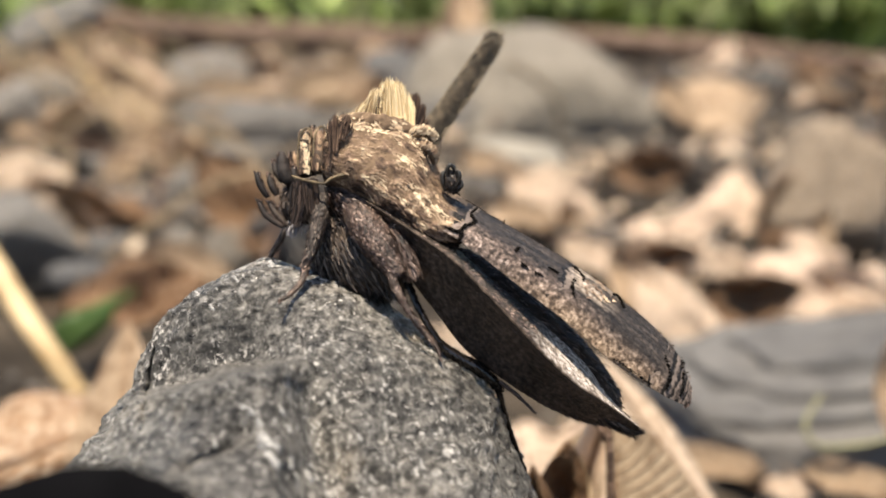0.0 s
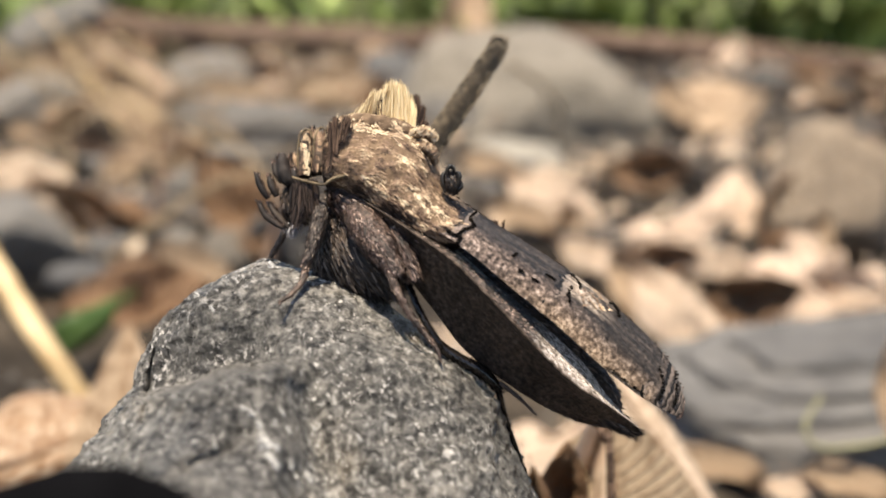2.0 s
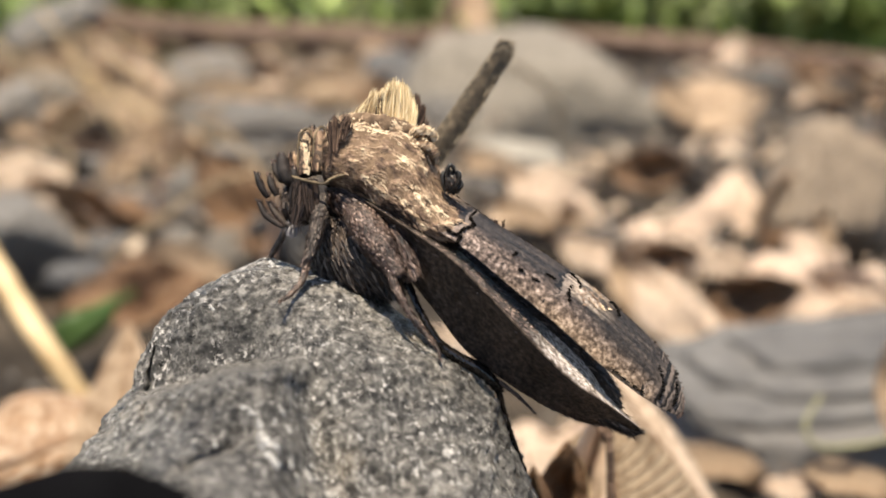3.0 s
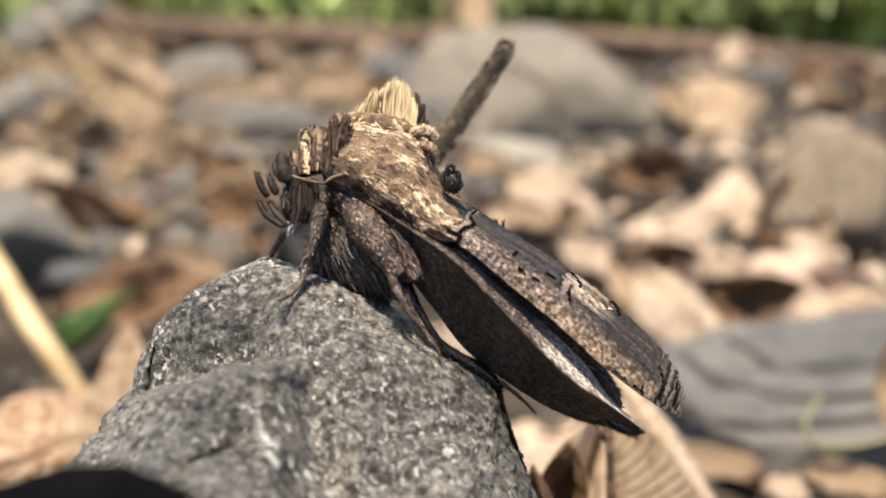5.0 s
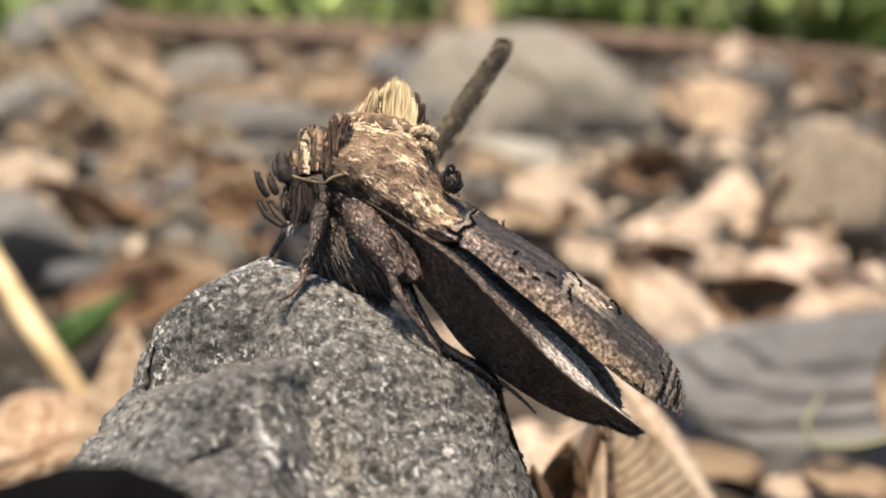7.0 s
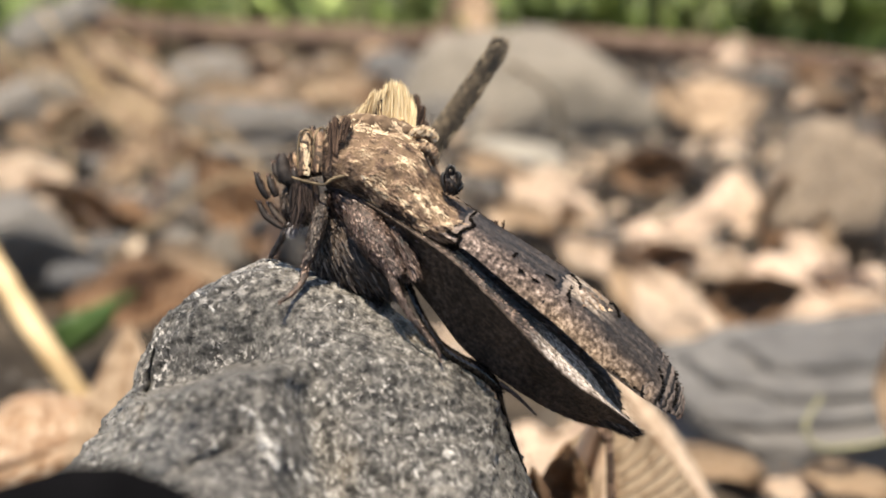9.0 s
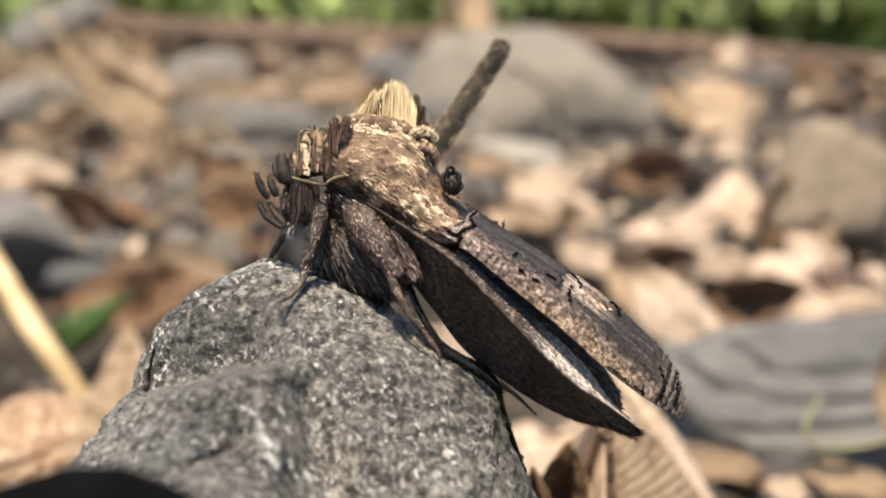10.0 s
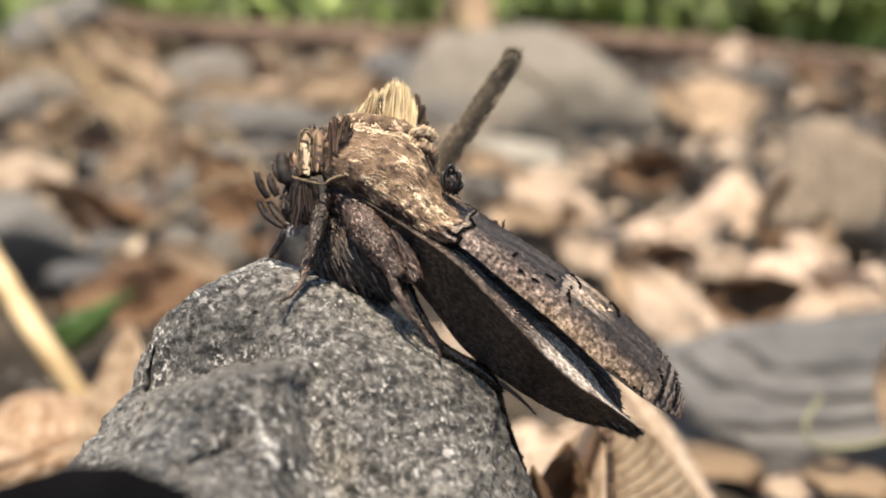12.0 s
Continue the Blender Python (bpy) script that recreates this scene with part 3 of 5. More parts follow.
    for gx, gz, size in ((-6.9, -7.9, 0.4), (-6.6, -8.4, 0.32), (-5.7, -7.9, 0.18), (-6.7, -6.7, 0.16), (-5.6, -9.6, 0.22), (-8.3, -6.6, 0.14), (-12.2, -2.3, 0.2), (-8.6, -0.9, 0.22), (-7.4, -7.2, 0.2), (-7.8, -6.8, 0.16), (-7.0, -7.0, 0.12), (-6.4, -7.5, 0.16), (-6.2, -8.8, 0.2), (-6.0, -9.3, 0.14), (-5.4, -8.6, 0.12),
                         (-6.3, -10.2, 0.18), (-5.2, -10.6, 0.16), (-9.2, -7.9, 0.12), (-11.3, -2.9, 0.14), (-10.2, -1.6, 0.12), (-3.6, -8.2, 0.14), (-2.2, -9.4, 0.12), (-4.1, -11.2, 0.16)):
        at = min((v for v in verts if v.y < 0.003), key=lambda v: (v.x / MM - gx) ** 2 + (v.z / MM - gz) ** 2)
        grain = lump("quartz_grain", (0, 0, 0), (size * 0.55, size * 0.1, size * 1.1), -35 + rng.uniform(-20, 20), M_GLINT, 18, 1.4)
        part("quartz_grain", grain, rock, "white flake painted in for a glint", at=at)
    return tagged(rock, "rounded dark grey stone with pale mineral flecks and painted glints, bearing a moth", "stone")


# ---- the moth ----
FORE_HINGE = (-2.64, 0.5, 2.97)
FAR_HINGE = (-0.80, 10.69, 5.89)
CREST_ROOT = (-2.82, 3, 5.96)


def build_moth():
    rng = random.Random(5)
    moth = new("moth")
    moth.matrix_basis = BENCH.copy()
    tagged(moth, "brown mottled moth with a pale crest, shivering on a stone", "moth")

    # thorax: one smooth hull that runs out over the wing's root, laid with scales
    tops = [(-6.02, 3.00, 6.14), (-5.52, 3.00, 6.73), (-4.52, 3.00, 6.99), (-3.20, 3.00, 6.90), (-1.82, 3.00, 6.61), (-0.76, 3.00, 5.82), (-0.41, 3.00, 4.61), (0.12, 2.60, 3.47), (0.81, 2.00, 2.57), (1.65, 1.40, 1.68)]
    bottoms = [(-6.00, 2.00, 3.32), (-5.56, 1.60, 3.06), (-4.78, 1.20, 2.76), (-4.02, 1.00, 2.41), (-3.26, 0.60, 1.88), (-2.46, 0.30, 1.37), (-1.61, 0.00, 0.86), (-0.72, -0.30, 0.41), (0.11, -0.60, 0.16), (0.60, -0.80, 0.19)]
    body, on_thorax = hull("thorax", tops, bottoms, [1.9, 2.4, 2.7, 2.9, 3.0, 3.0, 2.9, 2.9, 2.9, 2.75], 2.3, M_FELT)
    thorax = part("thorax", body, moth)

    def bell(x, c, w):
        return math.exp(-((x - c) / w) ** 2)

    def thorax_tone(u, v):
        """Gold along the crown, bronze on the side, a bright streak to the wing's root, dark below: own pattern, with
        some light and shade painted in.
        """
        k = 0.46 + 0.44 * bell(v, 0.07, 0.11) * step(0.64, 0.5, u) + 0.12 * bell(u, 0.3, 0.2) * bell(v, 0.18, 0.08)
        k += 0.34 * bell(v, 0.29 - 0.06 * step(0.5, 0.95, u), 0.06) * step(0.45, 0.65, u) * step(0.98, 0.86, u)
        k += 0.22 * bell(v, 0.34, 0.035) * bell(u, 0.42, 0.12)
        k -= 0.2 * step(0.34, 0.44, v) + 0.1 * bell(v, 0.12, 0.1) * step(0.6, 0.7, u)
        k -= 0.28 * step(0.8, 0.97, u) + 0.34 * bell(u, 0.0, 0.05) + 0.14 * bell(v, 0.23, 0.04) * step(0.5, 0.3, u)
        q = Vector((u * 9, v * 34, 0))
        return k + 0.6 * noise.noise(q) + 0.22 * noise.noise(Vector((u * 24, v * 50, 8))) + 0.16 * noise.noise(Vector((u * 46, v * 60, 4)))
    part("fur", scales("fur", on_thorax, 75000, thorax_tone, 0.15, 0.055, 0.03, H_SCALE, rng), thorax, "golden brown scales")
    part("long_fur", scales("long_fur", on_thorax, 3800, lambda u, v: thorax_tone(u, v) + 0.12, 0.42, 0.05, 0.12, H_SCALE, rng, jitter=0.2), thorax, "longer golden hairs")
    # hairs along the flap's lower edge, over the wing's root
    part("flap_fur", scales("flap_fur", on_thorax, 3000, lambda u, v: thorax_tone(u, v) - 0.05, 0.5, 0.06, 0.05, H_SCALE, rng, (0.38, 0.5), 0.1, (0.25, 0.95)), thorax, "brown hair fringe")

    # crest: clumps of long pale scales standing on the thorax, rounded off at the top
    def clump(name, foot, points, depth, mat, width, origin=None, dome=0.25, shade=(0.4, 1.0), label=""):
        """points: (foot across, foot up, tip across, tip up, strands); each strand bends in at its tip."""
        verts, faces, uvs = [], [], []
        o = Vector(origin or foot)
        for (ax, az), (bx, bz), spread, n in points:
            for _ in range(n):
                s_, y = rng.uniform(-1, 1), rng.uniform(-depth, depth)
                a = Vector((ax + s_ * spread * 0.8, foot[1] + y, az + rng.uniform(-0.3, 0.1)))
                b = Vector((bx + s_ * spread, foot[1] + y * 0.7, bz - dome * abs(s_) ** 2.4 - rng.random() ** 2 * 0.6 + (0.25 if rng.random() < 0.04 else 0)))
                b = b + Vector((rng.gauss(0, 0.07), rng.gauss(0, 0.12), 0))
                m = (a + b) / 2 + Vector(((ax + s_ * spread * 1.15 - (a.x + b.x) / 2) * 0.35, 0, 0))
                side = Vector((1, rng.gauss(0, 0.55), 0)).normalized()
                w = width * rng.uniform(0.5, 1.3)
                k = rng.uniform(*shade) + 0.25 * noise.noise(Vector((s_ * 6 * spread + ax * 3, 2, 0)))
                i = len(verts)
                for c, q in ((a, 0.7), (m, 1.0), (a.lerp(b, 0.82) + (m - (a + b) / 2) * 0.5, 0.8), (b + Vector((-s_ * 0.08, 0, 0)), 0.3)):
                    verts += [c - o - side * w * 0.5 * q, c - o + side * w * 0.5 * q]
                    uvs += [(min(1, max(0, k)), 0)] * 2
                for j in (0, 2, 4):
                    faces.append((i + j, i + j + 1, i + j + 3, i + j + 2))
        return part(name, mesh_of(name, [v * MM for v in verts], faces, mat, uvs, smooth=False), moth, label, at=o * MM)
    crest = clump("crest", CREST_ROOT, [((-2.75, 5.5), (-2.52, 8.72), 0.42, 420), ((-2.2, 5.4), (-2.15, 8.6), 0.42, 320), ((-3.3, 5.6), (-2.95, 8.35), 0.3, 220), ((-1.85, 5.3), (-1.72, 7.9), 0.34, 180), ((-2.5, 5.5), (-2.4, 8.75), 0.7, 90)], 0.55, H_CREST, 0.09,
                  shade=(0.6, 1.0), dome=0.3, label="pale straw-coloured upright crest")
    clump("crest_shoulder", (-3.6, 2.8, 5.9), [((-3.9, 5.9), (-3.5, 8.2), 0.28, 280), ((-4.4, 6.0), (-4.0, 7.6), 0.32, 260), ((-4.9, 6.1), (-4.6, 7.05), 0.3, 200), ((-3.3, 5.9), (-3.3, 7.7), 0.22, 140)], 0.5, H_CREST, 0.08, shade=(0.3, 0.95))
    clump("crest_part", (-3.3, 2.6, 6.0), [((-3.5, 6.0), (-3.22, 7.85), 0.08, 60), ((-4.1, 6.0), (-3.95, 7.2), 0.1, 50)], 0.2, H_SCALE, 0.07, shade=(0.0, 0.2))
    clump("crest_wisp", (-1.6, 3.4, 5.6), [((-1.75, 5.6), (-1.45, 8.2), 0.28, 140), ((-1.6, 5.4), (-1.1, 7.6), 0.28, 150), ((-1.4, 5.2), (-0.85, 6.8), 0.22, 90)], 0.4, H_SCALE, 0.055, shade=(0.0, 0.4))
    # a roll of gold scales at the crest's foot, and curled pale lobes behind it
    for name, pts, radii, n, hue in (
            ("crest_roll", [(-5.17, 1.80, 6.47), (-4.09, 1.20, 6.45), (-2.95, 1.00, 6.20), (-1.94, 1.30, 5.95), (-1.32, 1.80, 5.60)], [0.3, 0.45, 0.5, 0.45, 0.3], 2600, 0.82),
            ("rear_tuft", [(-1.93, 1.20, 5.66), (-1.30, 1.00, 5.81), (-0.79, 1.00, 5.75), (-0.51, 1.20, 5.43)], [0.15, 0.26, 0.24, 0.1], 900, 0.92),
            ("rear_lobe", [(-1.53, 0.90, 5.06), (-0.96, 0.70, 5.04), (-0.56, 0.80, 4.71), (-0.45, 1.20, 4.24)], [0.12, 0.2, 0.18, 0.06], 700, 0.72)):
        roll = part(name, tube(name, pts, radii, M_FELT, 12, 24, rough=0.3), moth)

        def on_roll(u, v, pts=pts, radii=radii):
            k = u * (len(radii) - 1)
            j = min(int(k), len(radii) - 2)
            r = radii[j] + (radii[j + 1] - radii[j]) * (k - j)
            ahead = (spline(pts, min(1, u + 0.02)) - spline(pts, max(0, u - 0.02))).normalized()
            nn = Matrix.Rotation(2 * math.pi * v, 3, ahead) @ ahead.cross(Vector((0, 1, 0.13))).normalized()
            return spline(pts, u) + nn * r, nn, (ahead * 0.5 + Vector((0.3, -0.2, 0.7)) * (1 if name != "crest_roll" else -0.4)).normalized()
        part("scale_fringe", scales("scale_fringe", on_roll, n, lambda u, v, hue=hue: hue + 0.3 * noise.noise(Vector((u * 14, v * 5, hue * 9))), 0.26, 0.07, 0.06, H_SCALE, rng, (0, 1), 0.2), roll)
    clump("front_tuft", (-5.2, -0.1, 5.6), [((-5.35, 4.9), (-5.3, 6.55), 0.26, 240), ((-4.9, 5.5), (-4.7, 6.6), 0.26, 160), ((-5.55, 4.0), (-5.5, 5.2), 0.12, 60)], 0.4, H_SCALE, 0.06, shade=(0.0, 0.45), dome=0.5, label="dark scale tuft")
    clump("scale_tuft", (2.77, 2, 1.0), [((2.7, 0.9), (2.65, 1.55), 0.12, 30), ((2.95, 0.8), (3.05, 1.3), 0.1, 20)], 0.15, H_SCALE, 0.1, shade=(0.0, 0.3))
    knot = ((0.45, 0.40, 3.25), (0.5, 0.35, 0.42), 70)
    back = part("back_tuft", lump("back_tuft", *knot, M_SHINE, 20, 0.5), moth, "small dark curled tuft")
    part("back_tuft_fur", fur("back_tuft_fur", lump_points(*knot, 260, rng), (-0.3, 0, 1), 0.35, 0.26, 0.12, H_DARK, rng, 0.25, 0.2), back)
    for pts in ([(0.11, 0.30, 2.82), (-0.03, 0.20, 3.32), (0.00, 0.20, 3.71), (0.17, 0.30, 3.88)], [(0.34, 0.30, 3.38), (0.19, 0.10, 3.81), (0.33, 0.10, 4.12), (0.53, 0.20, 3.99), (0.53, 0.20, 3.71)],
                [(0.67, 0.20, 3.10), (0.81, 0.10, 3.48), (0.78, 0.10, 3.76), (0.61, 0.10, 3.81)], [(0.61, 0.30, 2.88), (0.89, 0.30, 3.10), (0.92, 0.30, 3.38)]):
        part("curled_scale", tube("curled_scale", pts, [0.06, 0.1, 0.12, 0.1, 0.04], M_SHINE, 8, 16, squash=1.8, rough=0.2), back)

    # collar: rolled upright plates of gold and dark scales, each with a paler rim
    plates = (((-6.99, 1.20, 3.67), (-6.96, 1.60, 5.81), 0.4, 0.62), ((-6.17, 1.00, 3.82), (-6.19, 1.40, 5.85), 0.42, 0.5), ((-6.64, 1.80, 3.77), (-6.66, 2.20, 6.05), 0.3, 0.1), ((-5.63, 1.20, 3.67), (-5.58, 1.80, 6.24), 0.28, 0.12), ((-7.47, 1.80, 3.54), (-7.59, 2.00, 4.59), 0.26, 0.15))
    for lo, hi, w, hue in plates:
        mid = Vector(lo).lerp(Vector(hi), 0.5)
        plate = part("collar_plate", tube("collar_plate", [lo, tuple(mid), hi], [w * 0.8, w, w, w * 0.95, w * 0.4], M_SKIN, 12, 20, squash=1.3, rough=0.3), moth)

        def on_plate(u, v, lo=lo, hi=hi, w=w):
            nn = Vector((math.cos(2 * math.pi * v), -math.sin(2 * math.pi * v), 0))
            k = w * (1.0 if u < 0.8 else 1 - (u - 0.8) * 2.2)
            return Vector(lo).lerp(Vector(hi), u) + Vector((nn.x * k, nn.y * k * 1.3, 0)) * 0.97, nn, (Vector(hi) - Vector(lo)).normalized()
        part("collar_fur", scales("collar_fur", on_plate, 800, lambda u, v, hue=hue: hue + 0.75 * noise.noise(Vector((u * 1.3, v * 10, hue * 30))), 0.4, 0.075, 0.03, H_SCALE, rng, (0, 1), 0.07, (0, 0.92)), plate)
    for pts in ([(-7.26, 0.90, 3.65), (-7.26, 0.90, 4.69), (-7.19, 1.00, 5.61), (-6.95, 1.10, 6.01), (-6.67, 1.10, 5.96), (-6.58, 1.10, 5.53)], [(-6.43, 0.80, 3.98), (-6.46, 0.80, 5.05), (-6.36, 0.90, 5.79), (-6.12, 1.00, 6.12), (-5.86, 1.00, 5.89), (-5.79, 0.90, 5.06), (-5.84, 0.80, 3.98)]):
        part("collar_rim", tube("collar_rim", pts, [0.04, 0.055, 0.06, 0.055, 0.04], M_RIM, 8, 40, rough=0.7), moth, "pale rim of scales")

    # head with eye, palps and face tufts
    hd = ((-7.38, 2, 2.42), (0.8, 1.35, 1.0), 10)
    head = part("head", lump("head", *hd, M_SKIN), moth)
    part("face_fur", fur("face_fur", lump_points(*hd, 3000, rng), (0.3, 0, -0.7), 0.2, 0.34, 0.08, H_DARK, rng, 0.22), head)
    part("eye", lump("eye", (-7.3, 1.15, 2.07), (0.55, 0.45, 0.6), 0, M_EYE, 24, 0.0), head, "glossy black eye")
    tufts = [((-8.81, 1.20, 2.59), (-9.14, 1.10, 3.15), (-9.39, 1.10, 3.83), 0.17), ((-8.39, 1.40, 2.71), (-8.64, 1.40, 3.22), (-8.78, 1.50, 3.77), 0.19), ((-7.59, 1.00, 3.26), (-7.96, 1.00, 3.88), (-8.09, 1.10, 4.82), 0.34), ((-8.18, 1.90, 3.43), (-8.48, 2.00, 3.95), (-8.61, 2.10, 4.48), 0.2),
             ((-7.99, 1.00, 1.10), (-8.82, 0.90, 1.67), (-9.24, 0.90, 2.46), 0.17), ((-7.80, 1.30, 1.11), (-8.37, 1.30, 1.74), (-8.79, 1.40, 2.37), 0.17), ((-7.24, 0.90, 3.14), (-7.41, 0.90, 3.65), (-7.48, 1.00, 4.11), 0.2)]
    for lo, mid, hi, w in tufts:
        palp = part("palp", tube("palp", [lo, mid, hi], [w * 0.7, w * 1.0, w * 1.05, w * 0.9, w * 0.45], M_PALP, 10, 16, squash=1.5, rough=0.15), head)
        edge = Vector((-w * 0.85, -0.05, 0))
        part("palp_rim", tube("palp_rim", [tuple(Vector(q) + edge * f) for q, f in ((lo, 0.7), (mid, 1), (hi, 0.6))], [0.03, 0.05, 0.05, 0.03], M_RIM, 6, 14, rough=0.5), palp)
        roots = []
        for _ in range(220):
            t, a = rng.random() * 0.9, rng.uniform(0, 2 * math.pi)
            nn = Vector((math.cos(a), math.sin(a), 0))
            roots.append((spline([lo, mid, hi], t) + nn * w * 0.9, nn))
        part("palp_fur", fur("palp_fur", roots, Vector(hi) - Vector(lo), 0.05, 0.24, 0.06, H_MID, rng, 0.08, 0.02), palp)
    chin = ((-7.5, 1.2, 1.11), (0.3, 0.3, 0.25), 0)
    part("chin_tuft", fur("chin_tuft", lump_points(*chin, 160, rng), (-0.2, 0, -1), 0.5, 0.32, 0.06, H_WHITE, rng), head, "whitish fluff")

    strands = ((-7.35, 3.2), (-7.45, 2.3), 0.2, 90), ((-6.95, 3.3), (-6.9, 1.9), 0.3, 150), ((-6.45, 3.4), (-6.3, 1.8), 0.3, 150), ((-7.0, 2.5), (-7.3, 1.5), 0.3, 120)
    cheek = clump("cheek_fur", (-7.0, 0.15, 3.3), strands, 0.35, H_LEGSCALE, 0.06, shade=(0.0, 0.5), dome=-0.3)
    tagged(cheek, "dark brown shaggy cheek fur")

    # antenna folded back along the side
    part("antenna", tube("antenna", [(-7.48, 0.40, 3.61), (-6.95, 0.00, 3.42), (-6.29, -0.40, 3.25), (-5.78, -0.50, 3.19), (-5.45, -0.50, 3.41), (-4.95, -0.50, 3.58), (-4.14, -0.30, 3.65)],
                         [0.06, 0.075, 0.07, 0.08, 0.085, 0.03], M_RIM, 8, 60, rough=0.35), moth, "thin straw-coloured antenna")

    # underside
    bel = ((-4.23, 3, 0.03), (2.7, 2.6, 2.5), 35)
    belly = part("belly", lump("belly", *bel, M_SKIN), moth)
    part("belly_fur", fur("belly_fur", lump_points(*bel, 6500, rng), (0.5, 0, -0.8), 0.3, 0.6, 0.09, H_DARK, rng), belly, "dark shaggy fur")
    flank = ((-3.98, 1.6, 1.75), (2.3, 1.7, 1.0), 42)
    part("flank", lump("flank", *flank, M_SKIN), moth)
    part("flank_fur", fur("flank_fur", lump_points(*flank, 3500, rng), (0.8, 0, -0.6), 0.18, 0.5, 0.09, H_MID, rng, 0.18), moth)
    abd = ((4.58, 3, -4.08), (6.0, 1.8, 1.4), 42)
    abdomen = part("abdomen", lump("abdomen", *abd, M_SKIN), moth)
    part("abdomen_fur", fur("abdomen_fur", lump_points(*abd, 4500, rng), (0.7, 0, -0.7), 0.15, 0.4, 0.1, H_DARK, rng), abdomen)
    tip = ((8.15, 1.0, -8.2), (1.3, 0.5, 0.35), 35)
    part("tail_brush", fur("tail_brush", lump_points(*tip, 1400, rng), (0.8, 0, -0.5), 0.18, 0.75, 0.07, H_DARK, rng, 0.17), abdomen, "dark hair brush")

    # legs
    def leg(name, pts, radii, hair=0, mat=M_LEG, sides=8, fur_mat=H_MID, ln=0.35):
        ob = part(name, tube(name, pts, radii, mat, sides, 22, rough=0.25), moth)
        if hair:
            roots = []
            for _ in range(hair * 2):
                t, a = rng.random(), rng.uniform(0, 2 * math.pi)
                k = t * (len(radii) - 1)
                j = min(int(k), len(radii) - 2)
                r = radii[j] + (radii[j + 1] - radii[j]) * (k - j)
                ahead = (spline(pts, min(1, t + 0.02)) - spline(pts, max(0, t - 0.02))).normalized()
                side = ahead.cross(Vector((0, 1, 0.13))).normalized()
                nn = side * math.cos(a) + side.cross(ahead).normalized() * math.sin(a)
                roots.append((spline(pts, t) + nn * r, nn))
            d = Vector(pts[-1]) - Vector(pts[0])
            part("leg_fur", fur("leg_fur", roots, d, 0.14, ln, 0.055, fur_mat, rng, 0.13, 0.08), ob)
        return ob
    leg("foreleg", [(-5.96, 0.6, 2.7), (-6.06, 0, 1.7), (-6.24, -0.3, 0.72), (-6.51, -0.4, -0.3)], [0.2, 0.36, 0.36, 0.2], 900, ln=0.25, fur_mat=H_DARK, mat=M_PALP)
    leg("foreleg_foot", [(-6.51, -0.4, -0.19), (-6.7, -0.4, -0.8), (-6.79, -0.6, -1.46), (-7.28, -1.4, -2.14), (-7.71, -1.9, -2.44)], [0.28, 0.2, 0.15, 0.12, 0.06], 120, ln=0.2)
    leg("far_foreleg", [(-7.88, 2.2, 1.24), (-8.37, 2.4, 0.46), (-8.82, 2.7, -0.2), (-9.11, 3, -0.62)], [0.2, 0.17, 0.13, 0.1], 60, ln=0.15, fur_mat=H_DARK)
    leg("midleg_thigh", [(-4.89, 1.2, 2.73), (-4, 0, 1.42), (-3.08, -0.6, 0.16), (-2.24, -0.9, -1.12)], [0.25, 0.85, 0.8, 0.35], 5000, ln=0.24)
    leg("midleg_fringe", [(-2.61, 0, 1.14), (-1.99, -0.2, 0.03), (-1.63, -0.3, -0.94)], [0.35, 0.5, 0.3], 1100, ln=0.6, mat=M_SKIN)
    leg("midleg_shin", [(-2.56, -1.10, -1.12), (-2.20, -1.30, -2.01), (-1.51, -1.50, -3.16), (-0.54, -1.40, -4.41)], [0.2, 0.2, 0.17, 0.13], 420, ln=0.16, fur_mat=H_MID)
    leg("midleg_foot", [(-0.54, -1.40, -4.38), (-0.27, -1.40, -4.79), (-0.13, -1.50, -5.26)], [0.12, 0.1, 0.05], 40, ln=0.15)
    # hind leg in black: the shadow over it is put into its colour
    leg("hindleg_shin", [(-1.81, 1, -1.67), (-1.01, 0.4, -3.33), (0.03, 0.4, -4.9), (1.85, 0.5, -6), (2.84, 0.7, -7.01)], [0.2, 0.16, 0.26, 0.34, 0.2], 400, ln=0.2, fur_mat=H_BLACK, mat=M_EYE)
    leg("hindleg_foot", [(2.7, 0.6, -6.77), (3.17, 1.4, -8.53), (3.68, 1.8, -10.03), (4.21, 2, -11.37)], [0.18, 0.14, 0.12, 0.08], 120, ln=0.18, fur_mat=H_BLACK, mat=M_EYE)
    leg("hindleg_spur", [(2.81, 0.5, -6.59), (3.68, 0.5, -7.27), (4.53, 0.6, -8.12)], [0.11, 0.1, 0.04], 60, ln=0.18, fur_mat=H_DARK)

    # hindwing: a lit strip on top, folding over to the shaded side that hangs down
    inner = [(-4.11, 1.4, 2.74), (0.03, 1.6, 0.46), (2.23, 1.6, -1.35), (4.04, 1.6, -2.83), (5.75, 1.5, -4.37), (7.19, 1.4, -5.82), (8.16, 1, -7.22), (9.2, 0.8, -8.38)]
    ridge_c = [(-3.99, -0.2, 2.52), (0.05, -1.6, -0.08), (1.94, -2.2, -1.84), (3.39, -2.4, -3.37), (4.89, -2.3, -4.97), (6.44, -1.8, -6.41), (7.67, -1.1, -7.26), (9.62, 0, -8.75)]
    lip = [(-3.87, 0.1, 2.2), (-0.11, -1, -0.57), (1.76, -1.4, -2.35), (3.27, -1.5, -3.86), (4.9, -1.4, -5.49), (6.53, -1.1, -6.83), (7.79, -0.7, -7.6), (9.63, 0.1, -8.83)]
